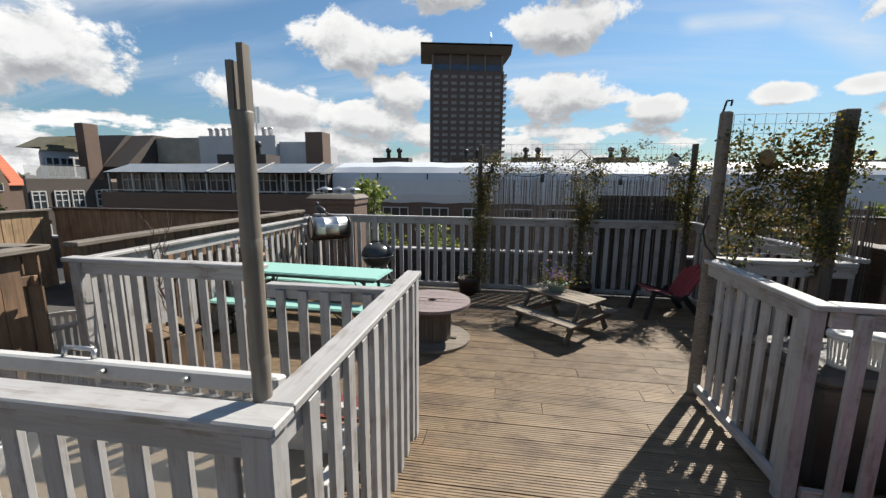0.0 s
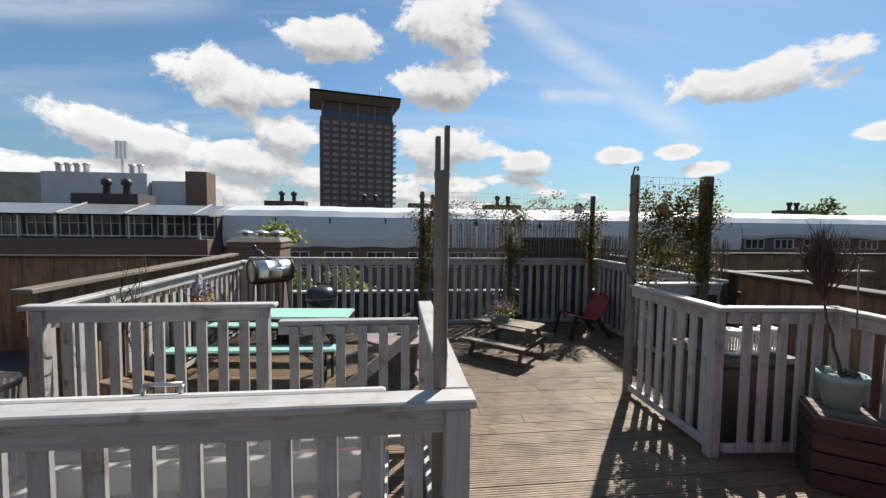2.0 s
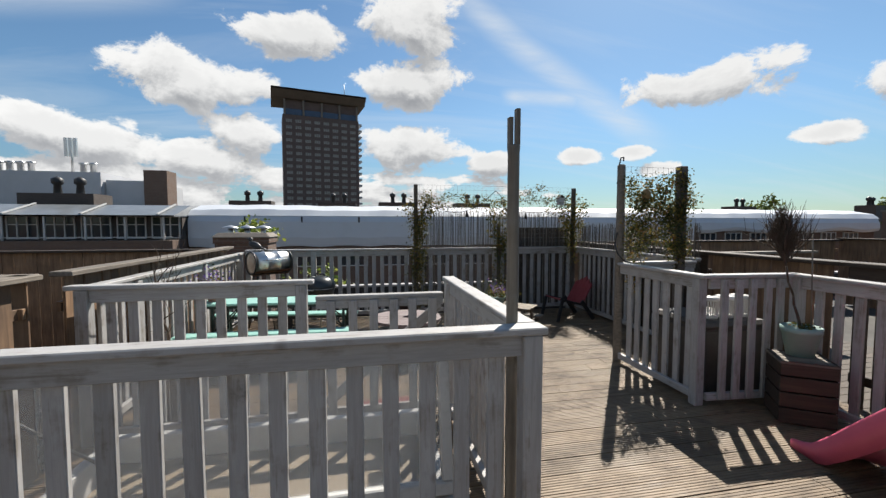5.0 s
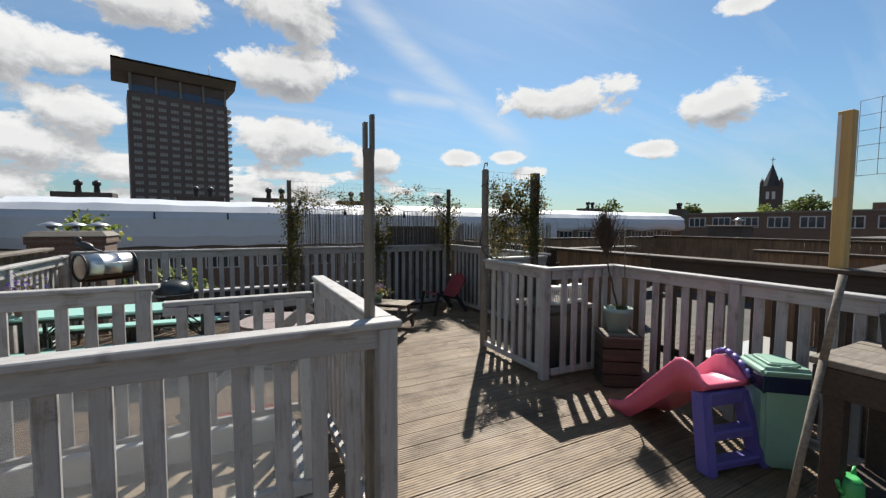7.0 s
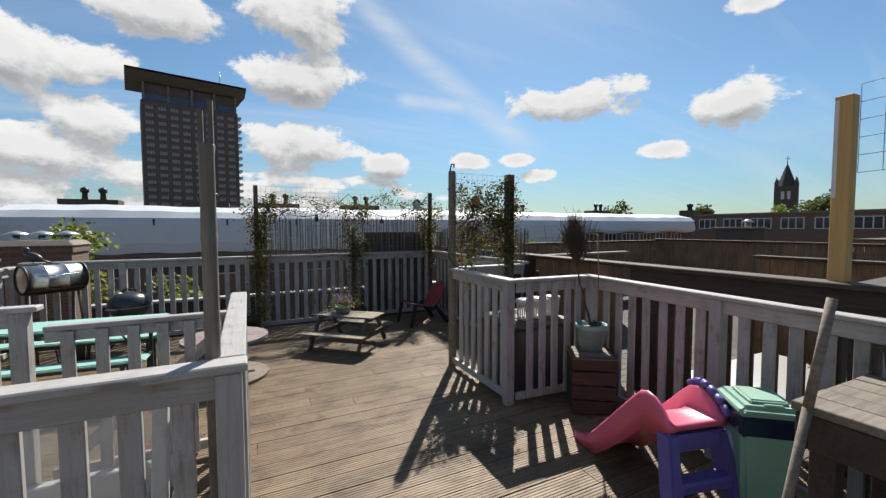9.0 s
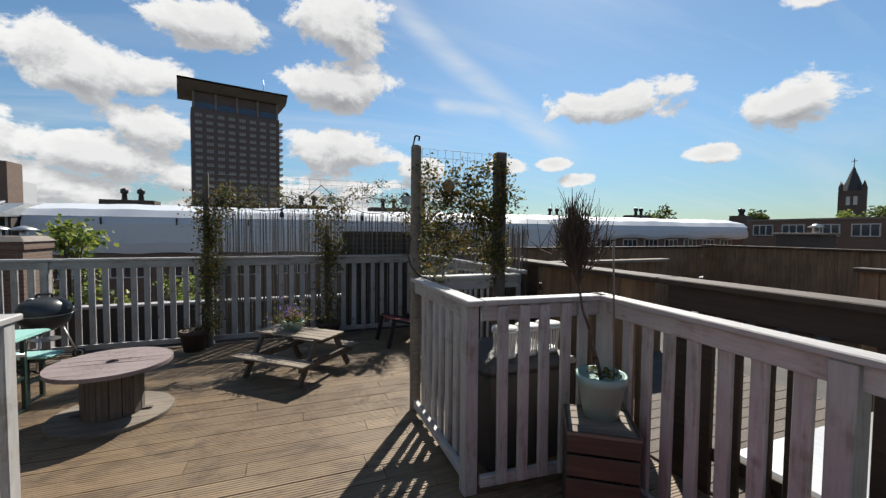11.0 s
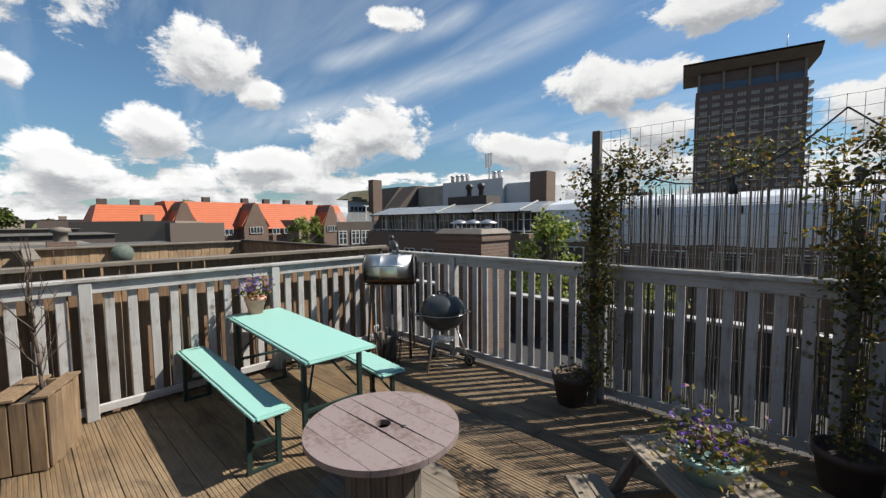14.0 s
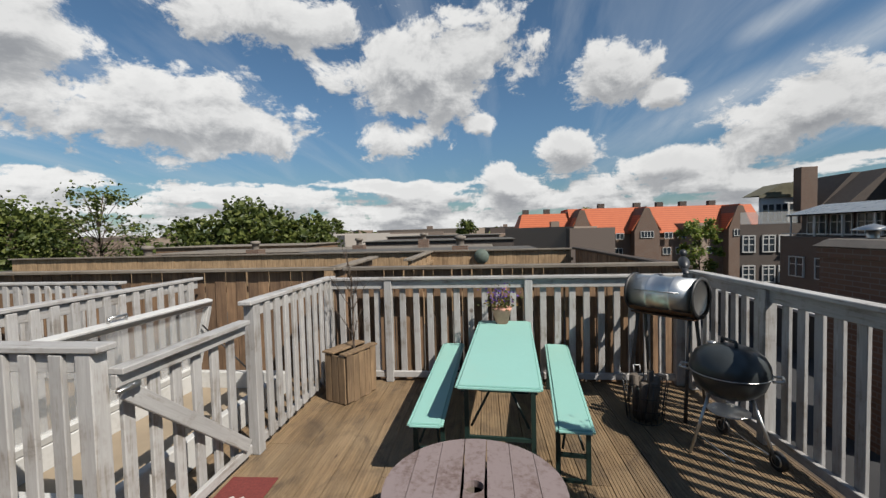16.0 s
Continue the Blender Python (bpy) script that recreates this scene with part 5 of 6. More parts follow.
# stations along the chute: y, floor height, wall height
way_pts = [(-0.20, 0.585, 0.012), (-0.17, 0.585, 0.03), (-0.12, 0.583, 0.09), (-0.06, 0.58, 0.135), (0.0, 0.575, 0.15), (0.06, 0.55, 0.155), (0.12, 0.49, 0.16),
           (0.25, 0.36, 0.155), (0.38, 0.235, 0.145), (0.50, 0.125, 0.125), (0.57, 0.072, 0.11), (0.64, 0.045, 0.07), (0.72, 0.035, 0.05), (0.80, 0.035, 0.03)]
kb = bmesh.new()
rings = []
for y, z, wall in way_pts:
    cross = [(-0.205, -0.03 - wall * 0.5), (-0.205, wall * 0.8), (-0.198, wall * 0.95), (-0.188, wall), (-0.176, wall * 0.93), (-0.160, wall * 0.2), (-0.14, 0.0),
             (0.14, 0.0), (0.160, wall * 0.2), (0.176, wall * 0.93), (0.188, wall), (0.198, wall * 0.95), (0.205, wall * 0.8), (0.205, -0.03 - wall * 0.5), (0.15, -0.03), (-0.15, -0.03)]
    rings.append([kb.verts.new((a, y, max(z + b, 0.002))) for a, b in cross])
for a, b in zip(rings, rings[1:]):
    for k in range(len(cross)):
        kb.faces.new((a[k], a[(k + 1) % len(cross)], b[(k + 1) % len(cross)], b[k]))
kb.faces.new(rings[0][::-1])
kb.faces.new(rings[-1])
bmesh.ops.recalc_face_normals(kb, faces=kb.faces[:])
sl = part("chute", kb, PINK, slide)
sl.data.polygons.foreach_set("use_smooth", [True] * len(sl.data.polygons))
kb = bmesh.new()
tube(kb, [(0.212, -0.20, 0.605), (0.214, -0.16, 0.655), (0.214, -0.11, 0.70), (0.214, -0.06, 0.732), (0.214, -0.01, 0.747), (0.214, 0.04, 0.735), (0.212, 0.09, 0.70)], 0.023, 12)
part("grab_rail", kb, PURPLE, slide)
for s in (-1, 1):
    kb = bmesh.new()
    lo, hi = (s * 0.195, s * 0.275), (s * 0.135, s * 0.205)
    v = [kb.verts.new(p) for p in ((lo[0], -0.34, 0), (lo[1], -0.34, 0), (lo[1], -0.22, 0), (lo[0], -0.22, 0), (hi[0], -0.20, 0.532), (hi[1], -0.20, 0.532), (hi[1], -0.08, 0.532), (hi[0], -0.08, 0.532))]
    for f in ((0, 1, 2, 3), (4, 5, 6, 7), (0, 1, 5, 4), (1, 2, 6, 5), (2, 3, 7, 6), (3, 0, 4, 7)):
        kb.faces.new([v[i] for i in f])
    bmesh.ops.recalc_face_normals(kb, faces=kb.faces[:])
    bmesh.ops.bevel(kb, geom=kb.edges[:], offset=0.012, segments=2, affect="EDGES")
    part("ladder_side", kb, PURPLE, slide)
for z, y, h, half in ((0.03, -0.32, 0.06, 0.20), (0.21, -0.275, 0.07, 0.18), (0.425, -0.21, 0.105, 0.155)):
    part("step", boxed(-half, half, y, y + 0.11, z, z + h, 0.014), PURPLE, slide)

# ---- storage bin ----
LINER = plain("navy_plastic_film", (0.012, 0.02, 0.06), 0.25, 0.3, 30, 0.6)
tub = thing("storage_bin", pose(2.29, 0.60, 0, 0, 0, -40), "pale green plastic bin with a black liner under its lid", "bin")
def tapered(x0, y0, x1, y1, z0, z1, bevel):
    bm = bmesh.new()
    v = [bm.verts.new(p) for p in ((-x0, -y0, z0), (x0, -y0, z0), (x0, y0, z0), (-x0, y0, z0), (-x1, -y1, z1), (x1, -y1, z1), (x1, y1, z1), (-x1, y1, z1))]
    for f in ((3, 2, 1, 0), (4, 5, 6, 7), (0, 1, 5, 4), (1, 2, 6, 5), (2, 3, 7, 6), (3, 0, 4, 7)):
        bm.faces.new([v[i] for i in f])
    bmesh.ops.bevel(bm, geom=bm.edges[:], offset=bevel, segments=3, affect="EDGES")
    return bm
part("body", tapered(0.115, 0.125, 0.150, 0.160, 0.0, 0.58, 0.022), BINGREEN, tub)
part("liner", tapered(0.150, 0.160, 0.160, 0.170, 0.49, 0.60, 0.012), LINER, tub, "black liner folded over the rim")
lid = part("lid", tapered(0.172, 0.182, 0.150, 0.160, 0.602, 0.655, 0.022), BINGREEN, tub)
part("lid_ridge", tapered(0.10, 0.12, 0.09, 0.105, 0.6555, 0.675, 0.008), BINGREEN, lid)
part("lid_handle", tapered(0.05, 0.012, 0.045, 0.009, 0.6555, 0.672, 0.004), BINGREEN, lid, m=pose(0, -0.158, 0))
for piece in tub.children_recursive:
    piece.data.transform(Matrix.Diagonal((1.03, 1.03, 1.12, 1)))

# ---- work table, what stands on and beside it ----
bench = thing("work_table", pose(2.11, -0.545, 0, 0, 0, -1), "rough dark wooden work table with a planked top", "table")
for k in range(5):
    part("top_plank", shared_box("work_plank", GREYWOOD, -0.072, 0.072, -0.76, 0.76, 0.93, 0.97), GREYWOOD, bench, m=pose(-0.31 + k * 0.15, 0, random.uniform(-0.003, 0.003)))
part("apron", boxed(-0.375, 0.365, 0.70, 0.745, 0.77, 0.928, 0.004), DARKWOOD, bench)
part("apron", boxed(-0.375, -0.33, -0.74, 0.698, 0.77, 0.928, 0.004), DARKWOOD, bench)
for x in (-0.32, 0.32):
    for y in (-0.68, 0.65):
        part("leg", shared_box("work_leg", DARKWOOD, -0.045, 0.045, -0.045, 0.045, 0.0, 0.929), DARKWOOD, bench, m=pose(x, y, 0))
part("shelf", boxed(-0.36, 0.36, -0.72, 0.72, 0.14, 0.17, 0.004), DARKWOOD, bench)
stick = thing("broom_handle", None, "grey wooden handle leaning on the work table", "handle")
kb = bmesh.new()
tube(kb, [(1.51, 0.205, 0.0), (1.715, 0.15, 0.97), (1.82, 0.125, 1.44)], 0.019, 10)
part("shaft", kb, GREYWOOD, stick)
box_p = thing("planter_box", pose(2.40, -0.08, 0.97), "black plastic planter box on the work table", "planter")
part("body", tapered(0.10, 0.16, 0.12, 0.18, 0.0, 0.22, 0.008), BLACK, box_p)
part("soil", boxed(-0.10, 0.10, -0.16, 0.16, 0.221, 0.228), SOIL, box_p)
plinth = solid("end_post", boxed(2.69, 2.92, 0.07, 0.30, 0.0, 1.20, 0.01, None), GREYWOOD, "grey capped fence end beside the work table", "post")
bottle = thing("detergent_bottle", pose(2.10, -0.17, 0.97, 0, 0, 45), "turquoise detergent bottle with a red cap", "bottle")
part("body", tapered(0.045, 0.03, 0.048, 0.032, 0, 0.21, 0.012), plain("turquoise_plastic", (0.02, 0.42, 0.52), 0.3, 0.1), bottle)
part("shoulder", tapered(0.044, 0.028, 0.018, 0.018, 0.2105, 0.255, 0.006), bottle.children[0].data.materials[0], bottle)
part("cap", tapered(0.022, 0.022, 0.02, 0.02, 0.256, 0.30, 0.004), plain("red_cap", (0.6, 0.03, 0.03), 0.35, 0.1), bottle, "red screw cap")
part("label", boxed(-0.036, 0.036, -0.0345, -0.0335, 0.05, 0.15), plain("blue_label", (0.05, 0.10, 0.45), 0.4, 0.1), bottle, "blue printed label")
part("label_band", boxed(-0.030, 0.030, -0.0357, -0.0349, 0.09, 0.125), plain("red_label", (0.55, 0.04, 0.05), 0.4, 0.1), bottle)
can = thing("watering_can", pose(1.86, 0.06, 0.17), "bright green plastic watering can under the work table", "watering can")
kb = bmesh.new()
turned(kb, [(0, 0), (0.085, 0), (0.095, 0.05), (0.09, 0.16), (0.06, 0.20), (0.05, 0.2), (0, 0.19)], 18)
part("body", kb, plain("green_plastic", (0.05, 0.36, 0.10), 0.4, 0.1), can)
kb = bmesh.new()
tube(kb, [(-0.08, 0, 0.08), (-0.16, 0, 0.16), (-0.20, 0, 0.22)], 0.014, 8)
part("spout", kb, can.children[0].data.materials[0], can)
kb = bmesh.new()
tube(kb, [(0.05, 0, 0.19), (0.10, 0, 0.24), (0.13, 0, 0.16), (0.09, 0, 0.07)], 0.010, 8)
part("grip", kb, can.children[0].data.materials[0], can)
for piece in can.children:
    piece.data.transform(Matrix.Scale(0.75, 4))
ypost = thing("yellow_post", pose(3.37, 0.64, 0), "square yellow wooden post carrying wire mesh", "post")
YELLOW = wood("fresh_pine", (0.52, 0.34, 0.12), (0.38, 0.23, 0.075), (40, 40, 2), 0.65, 0.1, 0.1)
part("shaft", boxed(-0.05, 0.05, -0.05, 0.05, 1.20, 2.66, 0.005), YELLOW, ypost)
part("foot", boxed(-0.052, 0.052, -0.052, 0.052, -0.1, 1.198, 0.005), POSTWOOD, ypost)
part("printed_tape", boxed(-0.0525, -0.0512, 0.022, 0.046, 1.95, 2.63), WHITEPL, ypost, "white printed strip")
wire_mesh((3.37, 0.57), (3.35, -2.6), 2.12, 2.72, 0.12, "coarse wire mesh stretched from a yellow post", 0.0022)

# ---- chimney stack behind the terrace ----
stack = thing("chimney_stack", None, "broad brown brick chimney stack with metal cowls", "chimney")
part("shaft", boxed(-4.52, -3.40, 9.1, 10.0, -0.9, 1.30), BRICK, stack)
part("neck", boxed(-4.55, -3.37, 9.07, 10.03, 1.302, 1.44, 0.01), BRICK, stack)
CONCRETE = plain("grey_concrete", (0.19, 0.165, 0.14), 0.85, 0.35, 6, 0.3)
part("cap", tapered(0.62, 0.52, 0.52, 0.40, 0, 0.10, 0.01), CONCRETE, stack, m=pose(-3.96, 9.55, 1.442))
for k in range(3):
    kb = bmesh.new()
    turned(kb, [(0.06, 0), (0.06, 0.10), (0.055, 0.10)], 14)
    cowl = part("flue", kb, ALU, stack, m=pose(-4.31 + k * 0.36, 9.55, 1.543))
    kb = bmesh.new()
    turned(kb, [(0.20, 0.10), (0.205, 0.108), (0.12, 0.145), (0.0, 0.185), (0.0, 0.175), (0.11, 0.13), (0.20, 0.10)], 18)
    part("cowl", kb, ALU, cowl)

# ---- long roof under white sheeting ----
def extruded(profile, x0, x1, cuts=1, wave=None):
    """A profile of (y, z) pairs drawn out along x."""
    bm = bmesh.new()
    rings = []
    for i in range(cuts + 1):
        x = x0 + (x1 - x0) * i / cuts
        rings.append([bm.verts.new((x, y, z + (wave(x, k) if wave else 0))) for k, (y, z) in enumerate(profile)])
    for a, b in zip(rings, rings[1:]):
        for k in range(len(profile) - 1):
            bm.faces.new((a[k], b[k], b[k + 1], a[k + 1]))
    bm.faces.new(rings[0][::-1])
    bm.faces.new(rings[-1])
    bmesh.ops.recalc_face_normals(bm, faces=bm.faces[:])
    return bm


sheeted = thing("sheeted_roof", None, "long roof wrapped in white scaffold sheeting", "roof")
part("side_sheet", extruded([(28.0, 0.32), (27.9, 0.9), (27.95, 2.0), (28.15, 2.42), (28.3, 2.42), (28.3, 0.32)], -12.4, 26, 60,
     lambda x, k: 0.05 * math.sin(x * 1.9) if k < 2 else 0.012 * math.sin(x * 3.1)), TARP, sheeted)
part("side_sheet", extruded([(28.0, 1.25), (27.9, 1.5), (27.95, 2.0), (28.15, 2.42), (28.3, 2.42), (28.3, 1.25)], 26.05, 46, 34,
     lambda x, k: 0.12 * math.sin(x * 1.1) if k < 2 else 0.012 * math.sin(x * 3.1)), TARP, sheeted)
part("top_sheet", extruded([(28.1, 2.40), (28.6, 2.82), (30.5, 3.22), (33.0, 3.32), (36, 3.1), (36, 2.40)], -12.5, 46.2, 96,
     lambda x, k: 0.02 * math.sin(x * 2.3 + k) + 0.03 * math.sin(x * 0.61) if 0 < k < 4 else 0.0), TARP, sheeted)
for x in (-9.0, -5.4, -1.6, 2.5):
    part("strap", boxed(x, x + 0.10, 27.86, 27.885, 1.95, 2.35), BLACK, sheeted)
long_house = thing("brick_house_row", None, "long brown brick house row under a sheeted roof", "house row")
part("wall", boxed(-12.4, 46, 28.35, 38, -11, 2.3), BRICK, long_house)
part("wall_base", boxed(-12.4, 46, 28.05, 28.34, -11, 0.30), BRICK, long_house)


def sash(w, h, panes=2, bars=1, depth=0.10):
    """A window: white frame and dark panes, centred, its face towards -y."""
    fb = bmesh.new()
    t = 0.07
    box(fb, -w / 2, w / 2, -depth, 0, -h / 2, -h / 2 + t)
    box(fb, -w / 2, w / 2, -depth, 0, h / 2 - t, h / 2)
    for i in range(panes + 1):
        x = -w / 2 + (w - t) * i / panes
        box(fb, x, x + t, -depth, 0, -h / 2 + t, h / 2 - t)
    for k in range(bars):
        z = -h / 2 + h * (k + 1) / (bars + 1) + 0.12 * h
        box(fb, -w / 2 + t, w / 2 - t, -depth + 0.01, -0.01, z - 0.025, z + 0.025)
    pb_ = bmesh.new()
    box(pb_, -w / 2 + t * 0.5, w / 2 - t * 0.5, -depth * 0.55, -depth * 0.35, -h / 2 + t * 0.5, h / 2 - t * 0.5)
    return mesh_of("window_frame", fb, FRAME), mesh_of("pane", pb_, WINDOW)


sashes = {}


def window(parent, m, w, h, panes=2, bars=1):
    key = (w, h, panes, bars)
    if key not in sashes:
        sashes[key] = sash(*key)
    f = part("window", sashes[key][0], FRAME, parent, m=m)
    part("pane", sashes[key][1], WINDOW, f)


for i in range(13):
    window(long_house, pose(-10.6 + i * 2.9, 28.05, -0.55), 1.9, 1.1, 3, 0)
for i in range(7):
    window(long_house, pose(27.5 + i * 2.6, 28.35, 0.75), 1.7, 0.8, 3, 0)

# ---- flats with a glazed top storey ----
flats = thing("apartment_block", None, "brown brick flats with a glazed top storey and grey canopy", "apartment block")
part("wall", boxed(-30, -12.5, 26.0, 36, -11, 0.85), BRICK, flats)
part("setback_wall", boxed(-30, -12.5, 27.4, 36, 0.852, 2.6), DARKBRICK, flats)
part("parapet_rail", boxed(-30, -12.5, 26.05, 26.12, 1.02, 1.07), FRAME, flats)
CANOPY = plain("canopy_glass", (0.20, 0.215, 0.225), 0.25, 0.3, 1.5)
part("canopy", extruded([(26.2, 2.35), (28.6, 3.05), (36, 3.1), (36, 2.61), (26.2, 2.25)], -29.8, -12.45), CANOPY, flats)
for i in range(9):
    window(flats, pose(-28.6 + i * 1.9, 27.39, 1.62), 1.6, 1.4, 3, 1)
    part("post", shared_box("canopy_post", FRAME, -0.05, 0.05, 26.3, 26.38, 0.86, 2.26), FRAME, flats, m=pose(-29.5 + i * 2.05, 0, 0))
for x in (-21.2, -17.4, -13.4):
    part("canopy_rib", extruded([(26.15, 2.38), (28.6, 3.09), (28.6, 3.16), (26.15, 2.45)], x, x + 0.12), FRAME, flats)
for i in range(8):
    window(flats, pose(-28.4 + i * 2.2, 25.99, -1.2), 1.3, 1.4, 2, 1)
shed = thing("roof_storey", None, "beige panelled roof storey with streaked walls", "roof storey")
part("wall", boxed(-28.0, -20.4, 29.4, 34, 3.0, 4.75), plain("streaked_panel", (0.36, 0.335, 0.29), 0.8, 0.35, 1.2, 0.1), shed)
part("slope", extruded([(26.6, 2.6), (29.3, 4.95), (34, 4.95), (34, 2.6)], -33.6, -28.05), DARKBRICK, shed)
white_blk = thing("office_block", None, "white rendered office block with roof plant and mast", "office block")
RENDER = plain("white_render", (0.44, 0.45, 0.47), 0.8, 0.15, 0.6, 0.1)
part("wall", boxed(-31.3, -22.8, 38, 48, -11, 6.2), RENDER, white_blk)
part("wing", boxed(-22.7, -19.8, 38.5, 46, -11, 5.6), RENDER, white_blk)
part("lift_shaft", boxed(-19.7, -17.9, 38.2, 40, -11, 6.5), BRICK, white_blk)
kb = bmesh.new()
rod(kb, (-26.0, 40, 6.2), (-26.0, 40, 9.0), 0.10, None, 8)
for s in (-0.35, 0.0, 0.35):
    box(kb, -26.0 + s - 0.11, -26.0 + s + 0.11, 39.8, 40.0, 7.7, 9.3)
part("mast", kb, ALU, white_blk)
for k in range(6):
    kb = bmesh.new()
    turned(kb, [(0.22, 6.2), (0.22, 6.85), (0.30, 6.9), (0.30, 7.05), (0, 7.1)], 10, (-30.6 + k * 0.75 + (3.0 if k > 3 else 0), 39))
    part("roof_fan", kb, ALU, white_blk)

# dark corner house with white windows
MOSSY = plain("mossy_shingle", (0.14, 0.13, 0.085), 0.9, 0.4, 2)


def prism(plan, z0, z1):
    """An upright block on a plan of corners."""
    bm = bmesh.new()
    lo, hi = [[bm.verts.new((x, y, z)) for x, y in plan] for z in (z0, z1)]
    bm.faces.new(lo[::-1])
    bm.faces.new(hi)
    for k in range(len(plan)):
        bm.faces.new((lo[k], lo[(k + 1) % len(plan)], hi[(k + 1) % len(plan)], hi[k]))
    bmesh.ops.recalc_face_normals(bm, faces=bm.faces[:])
    return bm


dark_house = thing("corner_house", None, "dark brick corner house with white windows and roof terrace", "house")
part("wall", prism([(-30, 21.6), (-30, 27.0), (-40, 33.0), (-40, 28.0)], -11, 1.75), DARKBRICK, dark_house)
part("upper_wall", prism([(-31.5, 23.7), (-31.5, 27.0), (-40, 32.8), (-40, 29.4)], 1.752, 3.55), RENDER, dark_house)
part("upper_roof", prism([(-31.3, 23.6), (-31.3, 27.0), (-40, 33.0), (-40, 29.4)], 3.552, 3.75), plain("moss_roof", (0.16, 0.15, 0.10), 0.9, 0.4, 2), dark_house)
part("roof_slope", extruded([(23.9, 3.751), (25.5, 4.55), (26.9, 4.6), (26.9, 3.751)], -34, -31.6), MOSSY, dark_house)
part("chimney", boxed(-30.75, -30.0, 25.5, 26.55, 1.76, 5.4, 0.02), BRICK, dark_house)
part("gable", extruded([(26.3, 1.76), (26.3, 2.3), (28.8, 4.95), (30, 4.95), (30, 1.76)], -36, -30.1), DARKBRICK, dark_house)
for k, y in enumerate((22.15, 23.2, 24.25, 25.9)):
    for z in (0.45, -1.55, -3.6):
        if k == 3 and z < 0:
            continue
        window(dark_house, pose(-29.99, y + (0.25 if k else 0), z, 0, 0, 90), 0.85, 1.15, 2, 2)
for y in (24.3, 25.2, 26.1):
    window(dark_house, pose(-31.49, y, 2.5, 0, 0, 90), 0.9, 1.3, 2, 1)
part("balustrade", boxed(-30.15, -30.1, 21.7, 25.4, 1.76, 2.55), GLASS, dark_house)

# ---- orange tiled houses ----
TILE, _t = material("orange_tiles")
_at = _t.add("ShaderNodeTexCoord").outputs["Object"]
_w = _t.add("ShaderNodeTexWave", Vector=_at, Scale=1.05, Distortion=0.3)
_w.bands_direction = "Z"
_nz = _t.noise(_at, 1.3, 6, 0.65)
finish(_t, _t.mix(_t.math("MULTIPLY", _w.outputs[0], 0.5), _t.mix(_nz, (0.31, 0.068, 0.024), (0.45, 0.12, 0.042)), (0.22, 0.05, 0.022)), 0.75, _w.outputs[0], 0.6, 0.05)


def gabled(bm_roof, y0, y1, xf, xb, ze, zr):
    """A roof of two slopes whose ridge runs away from the viewer along x."""
    ym = (y0 + y1) / 2
    pts = [(y0 - 0.3, ze - 0.4), (ym, zr), (y1 + 0.3, ze - 0.4), (y1 + 0.3, ze - 0.15), (ym, zr + 0.25), (y0 - 0.3, ze - 0.15)]
    a = [bm_roof.verts.new((xf + 0.3, y, z)) for y, z in pts]
    b = [bm_roof.verts.new((xb, y, z)) for y, z in pts]
    for k in range(6):
        bm_roof.faces.new((a[k], a[(k + 1) % 6], b[(k + 1) % 6], b[k]))
    bm_roof.faces.new(a)
    bm_roof.faces.new(b[::-1])
    bmesh.ops.recalc_face_normals(bm_roof, faces=bm_roof.faces[:])


row = thing("tiled_house_row", None, "brick house row with steep orange tiled roofs", "house row")
part("wall", boxed(-72, -60, 8.0, 44, -11, 0.95), BRICK, row)
kb = bmesh.new()
for y0, y1, zr in ((7.6, 20.4, 4.05), (16.2, 44.4, 4.65)):
    pts = [(-59.6, 0.9), (-63.2, zr), (-68.5, zr), (-72.3, 0.9)]
    ins = 1.2 if y0 < 10 else 0.0
    a = [kb.verts.new((x, y0 + (ins if z > 2 else 0), z)) for x, z in pts]
    b = [kb.verts.new((x, y1, z)) for x, z in pts]
    for k in range(3):
        kb.faces.new((a[k], a[k + 1], b[k + 1], b[k]))
    kb.faces.new(a[::-1])
    kb.faces.new(b)
bmesh.ops.recalc_face_normals(kb, faces=kb.faces[:])
part("main_roof", kb, TILE, row)
for y0, y1, xf, zr in ((15.9, 18.9, -58.6, 4.25), (25.0, 28.6, -58.4, 4.3), (38.4, 41.6, -58.6, 4.3)):
    ym = (y0 + y1) / 2
    gb = bmesh.new()
    pts = [(y0, -11), (y1, -11), (y1, 1.2), (ym + 0.35, zr), (ym - 0.35, zr), (y0, 1.2)]
    a = [gb.verts.new((xf, y, z)) for y, z in pts]
    b = [gb.verts.new((xf - 4.0, y, z)) for y, z in pts]
    gb.faces.new(a)
    gb.faces.new(b[::-1])
    for k in range(6):
        gb.faces.new((a[k], b[k], b[(k + 1) % 6], a[(k + 1) % 6]))
    bmesh.ops.recalc_face_normals(gb, faces=gb.faces[:])
    g = part("gable", gb, BRICK, row)
    rb = bmesh.new()
    gabled(rb, y0, y1, xf - 0.4, xf - 7, 1.6, zr)
    part("gable_roof", rb, TILE, row)
    window(row, pose(xf + 0.02, ym, 0.75, 0, 0, 90), 1.9, 0.9, 4, 0)
for y in (9.5, 11.5, 13.6, 21.5, 23.2, 30.3, 32.2, 34.3, 36.2):
    window(row, pose(-59.4, y, 0.55, 0, 0, 90), 1.2, 0.85, 2, 0)
    window(row, pose(-59.98, y, -1.6, 0, 0, 90), 1.2, 1.0, 2, 0)
